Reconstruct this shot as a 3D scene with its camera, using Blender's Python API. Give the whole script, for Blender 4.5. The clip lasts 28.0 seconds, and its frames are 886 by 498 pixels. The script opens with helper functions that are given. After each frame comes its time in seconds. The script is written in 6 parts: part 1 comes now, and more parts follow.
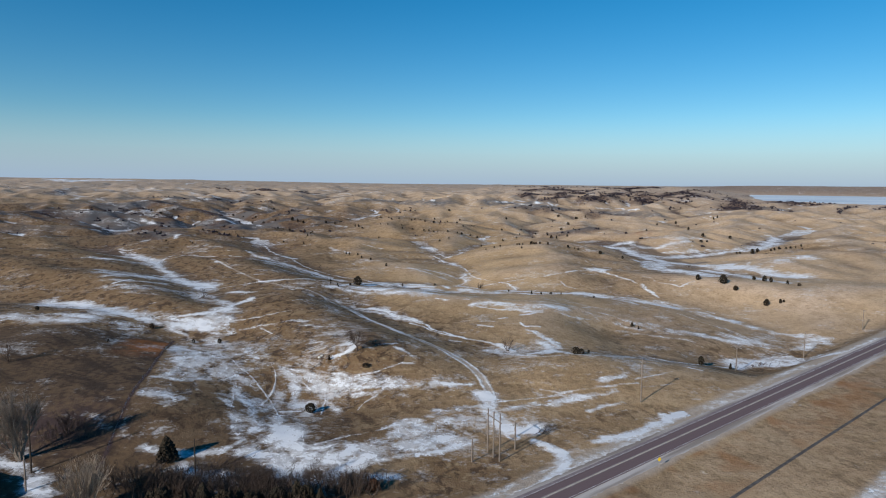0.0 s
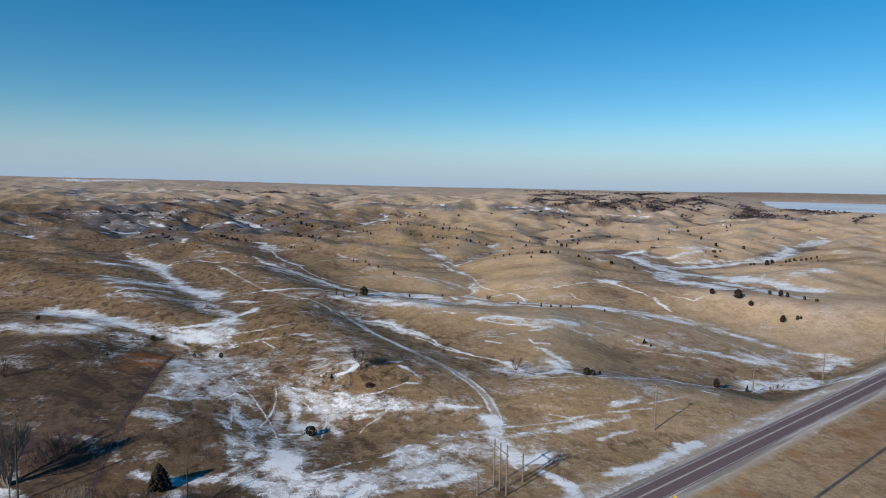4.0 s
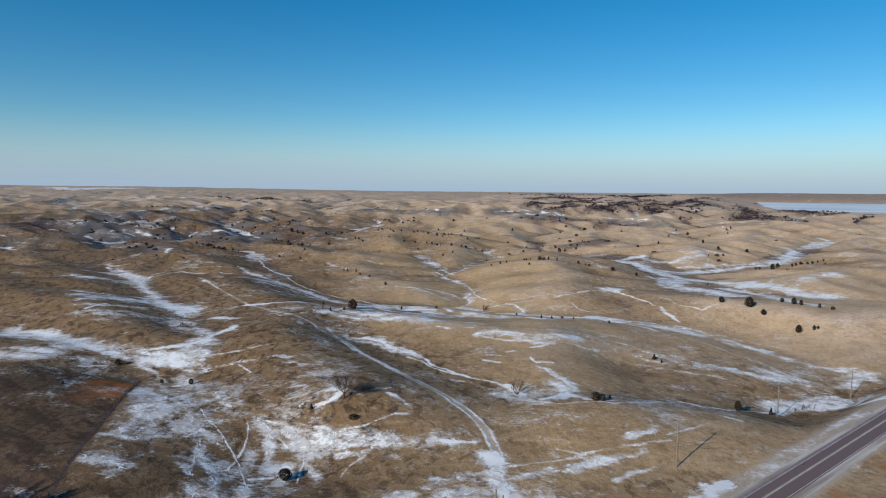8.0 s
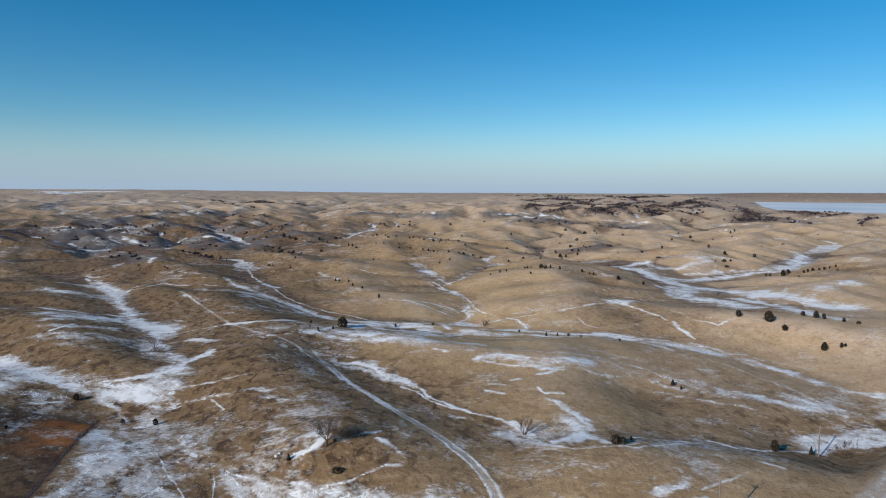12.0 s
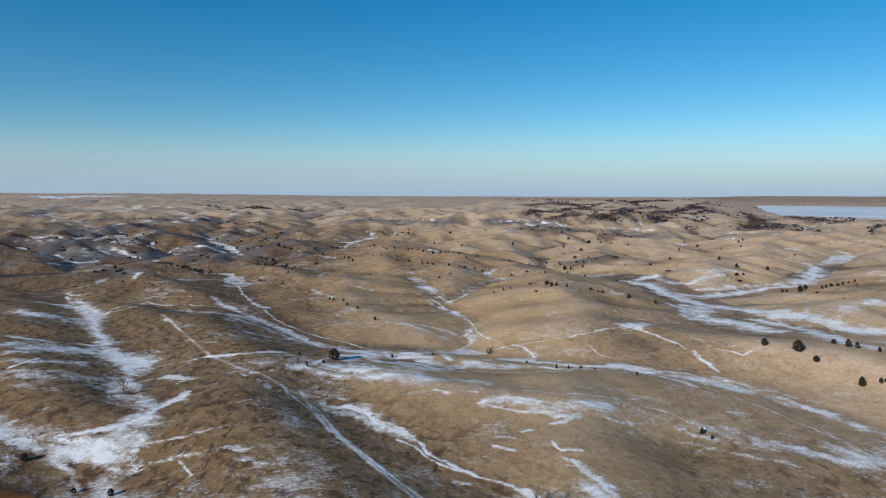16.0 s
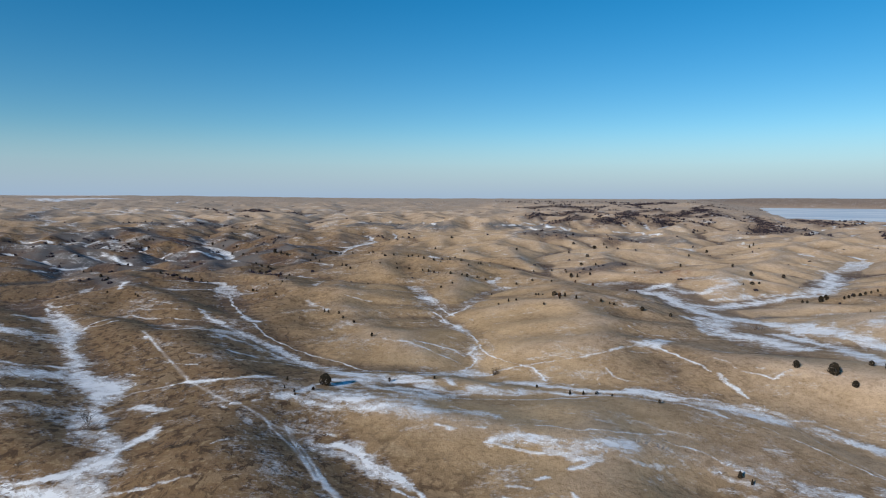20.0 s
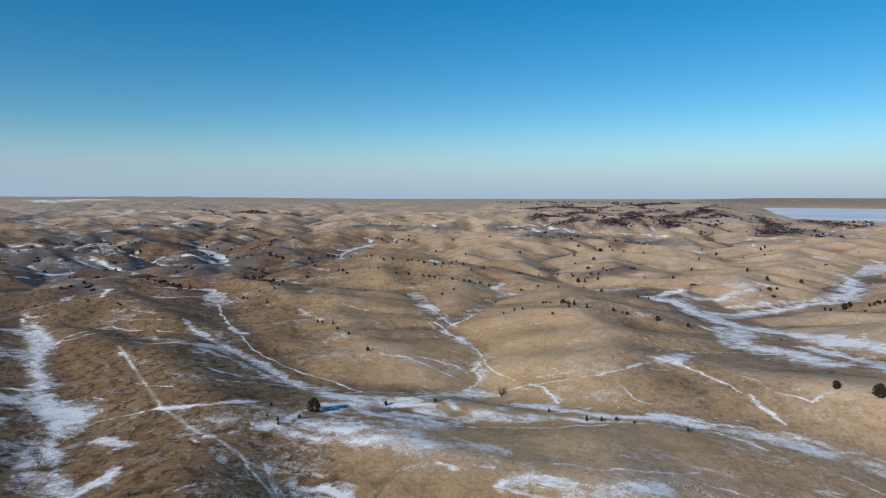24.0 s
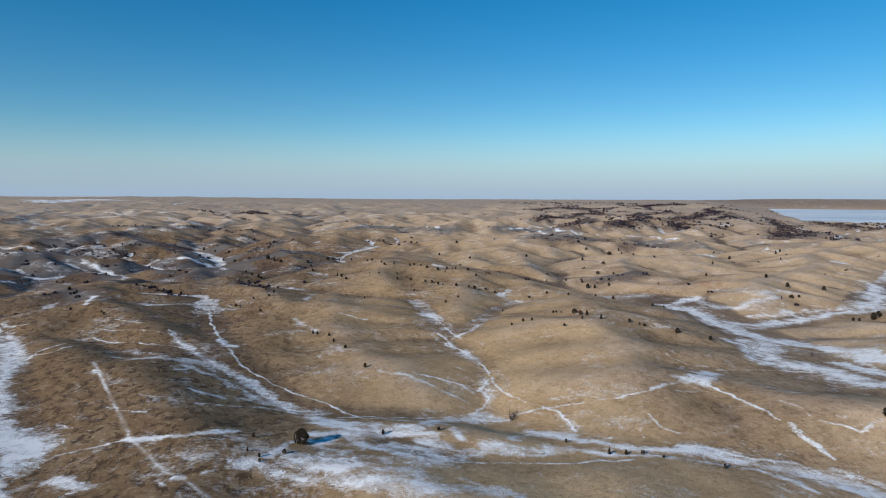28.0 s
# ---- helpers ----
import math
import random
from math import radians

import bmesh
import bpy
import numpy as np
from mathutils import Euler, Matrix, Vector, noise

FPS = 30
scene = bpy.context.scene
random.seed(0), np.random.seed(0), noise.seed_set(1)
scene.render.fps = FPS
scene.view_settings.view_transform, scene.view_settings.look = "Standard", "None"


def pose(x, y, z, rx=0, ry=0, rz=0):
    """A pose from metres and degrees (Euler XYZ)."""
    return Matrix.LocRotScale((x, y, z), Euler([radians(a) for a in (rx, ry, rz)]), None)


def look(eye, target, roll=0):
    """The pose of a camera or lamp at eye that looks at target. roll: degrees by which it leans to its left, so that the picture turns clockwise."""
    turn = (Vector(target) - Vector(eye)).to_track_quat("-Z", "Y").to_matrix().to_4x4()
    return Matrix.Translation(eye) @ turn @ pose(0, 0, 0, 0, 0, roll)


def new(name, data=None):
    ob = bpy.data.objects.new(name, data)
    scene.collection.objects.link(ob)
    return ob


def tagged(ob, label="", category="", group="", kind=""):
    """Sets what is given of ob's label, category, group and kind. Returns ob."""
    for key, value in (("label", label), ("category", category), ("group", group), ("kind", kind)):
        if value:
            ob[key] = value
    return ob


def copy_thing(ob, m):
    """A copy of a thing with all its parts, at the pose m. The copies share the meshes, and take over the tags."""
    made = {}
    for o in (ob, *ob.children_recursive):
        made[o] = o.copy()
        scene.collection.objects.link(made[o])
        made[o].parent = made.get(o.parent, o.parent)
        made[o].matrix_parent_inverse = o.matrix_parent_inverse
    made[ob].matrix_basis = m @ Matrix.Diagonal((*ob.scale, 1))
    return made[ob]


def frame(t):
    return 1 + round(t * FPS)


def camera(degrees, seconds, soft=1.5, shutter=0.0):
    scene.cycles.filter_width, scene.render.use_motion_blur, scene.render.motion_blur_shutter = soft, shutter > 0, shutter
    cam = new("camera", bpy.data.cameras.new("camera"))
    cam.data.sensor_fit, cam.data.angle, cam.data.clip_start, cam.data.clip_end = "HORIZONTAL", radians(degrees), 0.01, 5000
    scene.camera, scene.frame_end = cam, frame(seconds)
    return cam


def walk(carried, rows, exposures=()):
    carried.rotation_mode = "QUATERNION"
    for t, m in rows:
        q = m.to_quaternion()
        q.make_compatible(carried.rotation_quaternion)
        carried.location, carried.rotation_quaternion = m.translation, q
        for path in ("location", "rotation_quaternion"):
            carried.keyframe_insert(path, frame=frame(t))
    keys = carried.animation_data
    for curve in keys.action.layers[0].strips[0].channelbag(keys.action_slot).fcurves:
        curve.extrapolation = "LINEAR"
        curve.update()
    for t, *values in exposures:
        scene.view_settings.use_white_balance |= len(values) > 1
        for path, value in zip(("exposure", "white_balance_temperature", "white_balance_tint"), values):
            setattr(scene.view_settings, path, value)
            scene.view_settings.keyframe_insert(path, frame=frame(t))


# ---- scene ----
cam = camera(69.98, 28.0, soft=1.1)


def fly(x, y, z, yaw, pitch, roll):
    return pose(x, y, z, 90 + pitch, 0, yaw) @ pose(0, 0, 0, 0, 0, roll)


FLIGHT = [
    (0, 0.12, 0.00, 63.49, -0.140, -5.836, 0.558),
    (0.5, 0.08, 0.04, 64.73, -0.150, -5.815, 0.544),
    (1, 0.14, 0.00, 66.11, -0.025, -5.818, 0.462),
    (1.5, 0.07, 0.30, 67.21, 0.488, -5.841, 0.405),
    (2, 0.04, 0.70, 67.83, 0.580, -5.807, 0.619),
    (2.5, 0.29, 1.84, 67.93, 0.734, -5.773, 0.821),
    (3, 0.35, 3.38, 67.97, 0.753, -5.766, 1.033),
    (3.5, 0.48, 5.45, 67.55, 0.726, -5.670, 1.182),
    (5.5, 1.51, 15.11, 68.12, 0.602, -5.537, 0.868),
    (6, 1.37, 18.25, 68.05, 0.506, -5.433, 0.823),
    (6.5, 1.46, 21.28, 68.13, 0.449, -5.362, 0.759),
    (7, 1.55, 24.53, 68.18, 0.392, -5.301, 0.669),
    (7.5, 1.69, 27.80, 68.26, 0.362, -5.258, 0.596),
    (8, 1.74, 31.07, 68.37, 0.323, -5.234, 0.531),
    (8.5, 1.58, 34.39, 68.31, 0.261, -5.173, 0.522),
    (9, 1.52, 37.63, 68.38, 0.233, -5.132, 0.516),
    (9.5, 1.52, 40.85, 68.58, 0.201, -5.116, 0.471),
    (10, 1.39, 44.25, 69.02, 0.150, -5.128, 0.471),
    (10.5, 1.51, 47.67, 69.53, 0.139, -5.133, 0.427),
    (11, 1.66, 51.18, 70.36, 0.125, -5.173, 0.340),
    (11.5, 1.54, 54.62, 71.21, 0.065, -5.146, 0.266),
    (12, 1.48, 58.16, 72.40, 0.021, -5.162, 0.218),
    (12.5, 1.45, 62.27, 73.61, 0.029, -5.209, 0.148),
    (14.5, 1.12, 76.56, 77.40, -0.040, -4.994, 0.122),
    (15, 0.73, 80.00, 78.55, -0.063, -4.973, 0.176),
    (15.5, 0.56, 83.58, 79.74, -0.067, -4.974, 0.196),
    (16, 0.60, 87.26, 80.81, -0.055, -4.951, 0.183),
    (16.5, 0.54, 90.75, 81.88, -0.051, -4.928, 0.143),
    (17, 0.66, 94.36, 82.90, -0.038, -4.914, 0.080),
    (17.5, 0.70, 97.94, 83.66, -0.022, -4.872, 0.067),
    (18, 0.53, 101.29, 84.05, -0.008, -4.824, 0.105),
    (18.5, 0.36, 104.80, 84.05, 0.013, -4.777, 0.155),
    (19, 0.16, 108.35, 83.99, 0.020, -4.770, 0.194),
    (19.5, 0.12, 112.04, 84.01, 0.027, -4.777, 0.189),
    (20, 0.13, 115.62, 84.05, 0.045, -4.802, 0.176),
    (20.5, 0.06, 119.28, 84.01, 0.065, -4.811, 0.178),
    (21, -0.12, 122.92, 84.22, 0.068, -4.826, 0.187),
    (21.5, -0.21, 126.48, 84.58, 0.080, -4.853, 0.180),
    (23.5, -0.33, 141.01, 85.18, 0.115, -4.828, 0.111),
    (24, -0.43, 145.16, 85.40, 0.095, -4.782, 0.066),
    (24.5, -0.44, 148.47, 85.93, 0.119, -4.768, 0.056),
    (25, -0.42, 151.86, 86.46, 0.164, -4.753, 0.043),
    (25.5, -0.53, 155.69, 86.72, 0.199, -4.733, 0.078),
    (26, -0.59, 159.19, 86.82, 0.245, -4.726, 0.096),
    (26.5, -0.66, 162.86, 86.86, 0.291, -4.730, 0.130),
    (27, -0.73, 166.42, 86.98, 0.319, -4.746, 0.145),
    (27.5, -0.87, 170.08, 86.97, 0.345, -4.760, 0.149),
    (28, -1.02, 173.88, 86.94, 0.377, -4.769, 0.153),
]
walk(cam, [(row[0], fly(*row[1:])) for row in FLIGHT])

# ---- sky and sun ----
SUN_UP, SUN_ROUND = 23.0, 222.0
world = bpy.data.worlds.new("world")
scene.world = world
world.use_nodes = True
tree = world.node_tree
sky = tree.nodes.new("ShaderNodeTexSky")
sky.sky_type, sky.sun_disc = "NISHITA", False
sky.sun_elevation, sky.sun_rotation = radians(SUN_UP), radians(SUN_ROUND)
sky.altitude, sky.air_density, sky.dust_density, sky.ozone_density = 500, 1.0, 0.3, 4.0
rich = tree.nodes.new("ShaderNodeHueSaturation")
rich.inputs["Hue"].default_value, rich.inputs["Saturation"].default_value = 0.493, 1.36
tree.links.new(sky.outputs[0], rich.inputs["Color"])
# pale haze low over the horizon
where = tree.nodes.new("ShaderNodeTexCoord")
split = tree.nodes.new("ShaderNodeSeparateXYZ")
low = tree.nodes.new("ShaderNodeMapRange")
low.interpolation_type = "SMOOTHSTEP"
for n, v in enumerate((-0.02, 0.11, 0.95, 0.0)):
    low.inputs[n + 1].default_value = v
haze = tree.nodes.new("ShaderNodeMix")
haze.data_type = "RGBA"
haze.inputs[7].default_value = (3.1, 4.4, 6.1, 1)
tree.links.new(where.outputs["Generated"], split.inputs[0])
tree.links.new(split.outputs[2], low.inputs[0])
tree.links.new(low.outputs[0], haze.inputs[0])
tree.links.new(rich.outputs[0], haze.inputs[6])
tree.links.new(haze.outputs[2], tree.nodes["Background"].inputs[0])
tree.nodes["Background"].inputs[1].default_value = 0.105
sun = new("sun", bpy.data.lights.new("sun", "SUN"))
sun.data.energy, sun.data.angle, sun.data.color = 4.7, radians(0.53), (1.0, 0.93, 0.82)
e, a = radians(SUN_UP), radians(SUN_ROUND)
sun.matrix_world = look((100 * math.sin(a) * math.cos(e), 100 * math.cos(a) * math.cos(e), 100 * math.sin(e)), (0, 0, 0))


# ---- materials ----
class Nodes:
    """A short way to write node materials."""

    def __init__(self, name, rough=0.9, spec=0.2):
        self.mat = bpy.data.materials.new(name)
        self.mat.use_nodes = True
        self.tree = self.mat.node_tree
        self.out = self.tree.nodes["Principled BSDF"]
        self.out.inputs["Roughness"].default_value = rough
        self.out.inputs["Specular IOR Level"].default_value = spec
        self.place = self.tree.nodes.new("ShaderNodeNewGeometry").outputs["Position"]

    def link(self, a, b):
        if hasattr(a, "links"):
            self.tree.links.new(a, b)
        else:
            b.default_value = a

    def noise(self, size, detail=3, stretch=(1, 1, 1), rough=0.55, turn=0.0, warp=0.0):
        m = self.tree.nodes.new("ShaderNodeMapping")
        m.vector_type = "TEXTURE"
        m.inputs["Scale"].default_value = [size / s for s in stretch]
        m.inputs["Rotation"].default_value = (0, 0, radians(turn))
        self.tree.links.new(self.place, m.inputs["Vector"])
        n = self.tree.nodes.new("ShaderNodeTexNoise")
        n.inputs["Scale"].default_value, n.inputs["Detail"].default_value, n.inputs["Roughness"].default_value = 1, detail, rough
        n.inputs["Distortion"].default_value = warp
        self.tree.links.new(m.outputs[0], n.inputs["Vector"])
        return n.outputs["Fac"]

    def math(self, op, a, b=0.0, c=0.0):
        n = self.tree.nodes.new("ShaderNodeMath")
        n.operation = op
        for i, v in enumerate((a, b, c)):
            self.link(v, n.inputs[i])
        return n.outputs[0]

    def step(self, v, low, high, a=0.0, b=1.0):
        n = self.tree.nodes.new("ShaderNodeMapRange")
        n.interpolation_type = "SMOOTHSTEP"
        for i, w in enumerate((v, low, high, a, b)):
            self.link(w, n.inputs[i])
        return n.outputs[0]

    def mix(self, k, a, b):
        n = self.tree.nodes.new("ShaderNodeMix")
        n.data_type = "RGBA"
        self.link(k, n.inputs[0])
        for v, s in ((a, n.inputs[6]), (b, n.inputs[7])):
            self.link((*v, 1) if isinstance(v, tuple) else v, s)
        return n.outputs[2]

    def attribute(self, name):
        n = self.tree.nodes.new("ShaderNodeAttribute")
        n.attribute_name = name
        return n.outputs["Fac"]

    def colour(self, c):
        self.link((*c, 1) if isinstance(c, tuple) else c, self.out.inputs["Base Color"])
        return self

    def bump(self, height, far, strength=1.0):
        n = self.tree.nodes.new("ShaderNodeBump")
        n.inputs["Distance"].default_value, n.inputs["Strength"].default_value = far, strength
        self.tree.links.new(height, n.inputs["Height"])
        self.tree.links.new(n.outputs[0], self.out.inputs["Normal"])
        return self


def ground_material():
    n = Nodes("prairie", 0.95, 0.1)
    big, mid, small, fine = n.noise(60, 4), n.noise(9, 5, turn=20, rough=0.6), n.noise(2.0, 4, rough=0.6), n.noise(0.5, 3)
    grass = n.mix(n.step(big, 0.35, 0.65), (0.436, 0.295, 0.166), (0.516, 0.357, 0.210))
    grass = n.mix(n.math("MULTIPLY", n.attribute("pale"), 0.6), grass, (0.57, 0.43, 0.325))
    # greyish mauve haze of the distance, put into the grass colour
    grass = n.mix(n.math("MULTIPLY", n.attribute("far_haze"), 0.75), grass, (0.42, 0.335, 0.275))
    grass = n.mix(n.math("MULTIPLY", n.attribute("heath_shade"), n.step(mid, 0.25, 0.6, 0.5, 1.0)), grass, (0.193, 0.120, 0.067))
    grass = n.mix(n.step(mid, 0.44, 0.74, 0, 0.42), grass, (0.257, 0.169, 0.085))
    grass = n.mix(n.step(n.noise(24, 6, rough=0.65, warp=0.8), 0.46, 0.72, 0, 0.28), grass, (0.199, 0.123, 0.063))
    grass = n.mix(n.step(small, 0.52, 0.72, 0, 0.35), grass, (0.609, 0.468, 0.275))
    grass = n.mix(n.step(small, 0.47, 0.32, 0, 0.5), grass, (0.2, 0.132, 0.068))
    grass = n.mix(n.step(fine, 0.52, 0.68, 0, 0.6), grass, (0.15, 0.1, 0.05))
    # streaks that follow the slopes round the hills
    bands = n.noise(1.6, 5, (0.055, 0.055, 1), 0.6, 0, 0.4)
    grass = n.mix(n.step(bands, 0.5, 0.66, 0, 0.14), grass, (0.198, 0.126, 0.07))
    grass = n.mix(n.step(bands, 0.46, 0.32, 0, 0.16), grass, (0.542, 0.414, 0.27))
    clumps = n.math("MULTIPLY", n.attribute("heath_shade"), n.step(n.noise(5, 6, (1.2, 0.8, 1), 0.7, 15, 0.5), 0.48, 0.62, 0, 0.85))
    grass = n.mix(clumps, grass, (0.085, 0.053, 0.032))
    brown = n.mix(n.step(small, 0.4, 0.66), (0.11, 0.072, 0.044), (0.052, 0.034, 0.024))
    brown = n.mix(n.step(mid, 0.5, 0.7, 0, 0.5), brown, (0.16, 0.105, 0.06))
    brown = n.mix(n.step(n.noise(11, 5, (0.35, 1.3, 1), 0.62, -35, 0.8), 0.5, 0.62, 0, 0.8), brown, (0.038, 0.026, 0.02))
    grass = n.mix(n.math("MULTIPLY", n.attribute("field"), n.step(big, 0.2, 0.6, 0.7, 1.0)), grass, brown)
    grass = n.mix(n.math("MULTIPLY", n.attribute("rust"), n.step(mid, 0.3, 0.6)), grass, (0.29, 0.105, 0.03))
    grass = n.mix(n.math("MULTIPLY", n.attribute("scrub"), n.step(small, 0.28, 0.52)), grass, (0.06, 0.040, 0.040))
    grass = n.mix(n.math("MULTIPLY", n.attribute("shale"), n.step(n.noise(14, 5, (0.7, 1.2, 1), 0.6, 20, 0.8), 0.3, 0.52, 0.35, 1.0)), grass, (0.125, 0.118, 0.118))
    earth = n.mix(small, (0.36, 0.285, 0.225), (0.48, 0.405, 0.34))
    grass = n.mix(n.attribute("earth"), grass, earth)
    streaks = n.noise(9, 5, (0.8, 1.1, 1), 0.52, -25, 1.3)
    flecks = n.noise(1.3, 5, (0.9, 1.1, 1), 0.62, 10, 0.6)
    wide = n.noise(24, 3, (0.8, 1.1, 1))
    snow = n.attribute("snow")

    def uneven(base, *layers):
        for value, much in layers:
            base = n.math("ADD", base, n.math("MULTIPLY", n.math("SUBTRACT", value, 0.5), much))
        return base

    # a thin wash that lets the grass through, and packed snow with wandering threads
    some = n.step(snow, 0.16, 0.5)
    thread = n.step(n.math("ABSOLUTE", n.math("SUBTRACT", n.noise(9, 4, warp=1.2), 0.5)), 0.03, 0.0)
    bare = n.step(n.math("ABSOLUTE", n.math("SUBTRACT", n.noise(11, 5, (0.8, 1.1, 1), warp=1.6), 0.5)), 0.04, 0.0)
    wash = n.step(uneven(snow, (streaks, 0.9), (flecks, 1.1), (wide, 0.8), (bands, 0.9)), 0.24, 0.78, 0, 0.66)
    packed = uneven(snow, (bands, 0.5), (n.noise(5, 5, (0.8, 1.1, 1), 0.55, 40, 1.0), 0.9), (streaks, 0.7), (flecks, 0.8), (wide, 0.5))
    packed = n.math("ADD", packed, n.math("MULTIPLY", n.math("SUBTRACT", n.math("MULTIPLY", thread, 0.28), n.math("MULTIPLY", bare, 0.25)), some))
    thin = n.math("MAXIMUM", wash, n.step(packed, 0.58, 0.82, 0, 0.97))
    white = n.mix(n.step(streaks, 0.35, 0.65), (0.68, 0.69, 0.72), (0.81, 0.815, 0.835))
    n.colour(n.mix(thin, grass, white))
    n.link(n.step(thin, 0.3, 0.9, 0.95, 0.7), n.out.inputs["Roughness"])
    bare = n.math("SUBTRACT", 1.0, n.math("MULTIPLY", thin, 0.85))
    tufts = n.math("MULTIPLY", bare, n.math("ADD", n.math("MULTIPLY", fine, 0.3), small))
    return n.bump(tufts, 0.5, 0.5).mat


def plain(name, a, b, size=0.5, rough=0.85, spec=0.2, stretch=(1, 1, 1), bump=0.02):
    n = Nodes(name, rough, spec)
    k = n.noise(size, 4, stretch)
    n.colour(n.mix(n.step(k, 0.35, 0.65), a, b))
    return n.bump(k, bump).mat


GROUND = ground_material()
BARK = plain("grey_bark", (0.17, 0.13, 0.10), (0.28, 0.225, 0.18), 0.3)
TWIG = plain("dry_twigs", (0.26, 0.20, 0.15), (0.38, 0.30, 0.23), 0.6)
DARK_TWIG = plain("dark_twigs", (0.05, 0.035, 0.028), (0.10, 0.07, 0.055), 0.6)
NEEDLES = plain("juniper_needles", (0.016, 0.013, 0.009), (0.034, 0.025, 0.015), 0.5)
FAR_SCRUB = plain("far_scrub", (0.018, 0.014, 0.020), (0.034, 0.026, 0.034), 4)
RUSTY = plain("rusty_needles", (0.06, 0.028, 0.016), (0.095, 0.045, 0.024), 0.5)
POLE = plain("weathered_pole", (0.15, 0.12, 0.10), (0.22, 0.18, 0.15), 0.5, stretch=(4, 4, 0.5))
DARK_POLE = plain("dark_pole", (0.035, 0.027, 0.022), (0.07, 0.052, 0.04), 0.5, stretch=(4, 4, 0.5))
PORCELAIN = plain("glazed_porcelain", (0.16, 0.09, 0.06), (0.22, 0.13, 0.09), 0.1, 0.3, 0.5)
STEEL = plain("galvanised_steel", (0.30, 0.31, 0.32), (0.40, 0.41, 0.42), 0.2, 0.5, 0.5)
YELLOW = plain("yellow_sheet", (0.75, 0.50, 0.03), (0.80, 0.56, 0.05), 0.3, 0.5)


# ---- the lie of the land ----
TABLE = np.random.RandomState(7).permutation(256)
TABLE = np.concatenate([TABLE, TABLE])
SLOPES = np.cos(np.arange(16) * math.pi / 8), np.sin(np.arange(16) * math.pi / 8)


def relief(x, y, size, seed=0):
    """Smooth noise, about -1 to 1, over lumps of that size in metres."""
    u, v = x / size + seed * 17.3, y / size + seed * 5.7
    i, j = np.floor(u).astype(int), np.floor(v).astype(int)
    a, b = u - i, v - j
    s, t = a * a * a * (a * (a * 6 - 15) + 10), b * b * b * (b * (b * 6 - 15) + 10)

    def corner(di, dj):
        g = TABLE[(TABLE[(i + di) & 255] + j + dj) & 255] & 15
        return SLOPES[0][g] * (a - di) + SLOPES[1][g] * (b - dj)

    low, high = corner(0, 0), corner(0, 1)
    low = low + s * (corner(1, 0) - low)
    high = high + s * (corner(1, 1) - high)
    return 1.5 * (low + t * (high - low))


def spurs(x, y, size, seed):
    """Rounded hills with creased draws between them, 0 to about 1, drawn out along the way the land drains."""
    u, v = 0.9 * x + 0.44 * y, 0.9 * y - 0.44 * x
    wide = 0.3 * size
    u, v = u + wide * relief(x, y, 0.8 * size, seed + 40), v + wide * relief(x, y, 0.8 * size, seed + 50)
    return np.sqrt(relief(u * 1.2, v * 0.75, size, seed) ** 2 + 0.0016)


def away(x, y, line):
    """Distance from a line through plan points."""
    best = np.full(np.shape(x), 1e9)
    for (ax, ay), (bx, by) in zip(line[:-1], line[1:]):
        dx, dy = bx - ax, by - ay
        k = np.clip(((x - ax) * dx + (y - ay) * dy) / (dx * dx + dy * dy), 0, 1)
        best = np.minimum(best, (x - ax - k * dx) ** 2 + (y - ay - k * dy) ** 2)
    return np.sqrt(best)


def ease(x, a, b):
    k = np.clip((x - a) / (b - a), 0, 1)
    return k * k * (3 - 2 * k)


# Draws: the floors of the small valleys, as lines on the plan.
DRAWS = {
    "main": [(-200, 690), (-180, 642), (-154, 581), (-134, 546), (-110, 509), (-88, 472), (-69, 448), (-47, 438), (-23, 437), (6, 437), (25, 431), (45, 413), (74, 401), (103, 396), (126, 389), (146, 380), (172, 330), (172, 285), (235, 312), (330, 350)],
    "side": [(-24, 403), (-7, 395), (7, 387), (24, 385), (43, 390), (62, 394), (83, 397)],
    "fork": [(-30, 700), (-15, 641), (2, 590), (-1, 568), (12, 537), (22, 512), (22, 491), (15, 471), (17, 447), (22, 437)],
    "arm": [(60, 700), (37, 661), (22, 614), (9, 585)],
    "gully": [(-250, 565), (-217, 554), (-172, 509), (-160, 536), (-129, 508), (-103, 484), (-80, 460)],
    "wide": [(150, 740), (177, 709), (204, 694), (209, 641), (211, 594), (200, 538), (204, 501), (210, 473), (280, 440), (380, 420), (600, 400)],
    "wide_arm": [(228, 637), (286, 665), (336, 684), (376, 731), (520, 900)],
    "west": [(-329, 603), (-295, 572), (-260, 536), (-230, 493), (-215, 476), (-198, 444), (-171, 412), (-144, 380), (-134, 370), (-134, 358), (-126, 336), (-111, 320), (-106, 315), (-98, 279), (-91, 260), (-71, 235), (-59, 216), (-52, 205), (-43, 193), (-36, 185), (-20, 154), (20, 160), (60, 180)],
    "west_arm": [(-320, 345), (-214, 332), (-183, 317), (-157, 304), (-130, 284), (-114, 273), (-93, 261)],
    "bank": [(-47, 332), (-10, 289), (15, 259), (29, 245), (52, 250), (75, 252), (91, 251), (120, 245), (170, 285)],
    "north": [(-400, 900), (-250, 800), (-100, 720), (-30, 700)],
    "north_east": [(150, 740), (120, 810), (20, 900), (-20, 1050)],
}
# Flat valley floors: half width.
FLOORS = {"wide": 20, "wide_arm": 7, "main": 4, "west": 4}
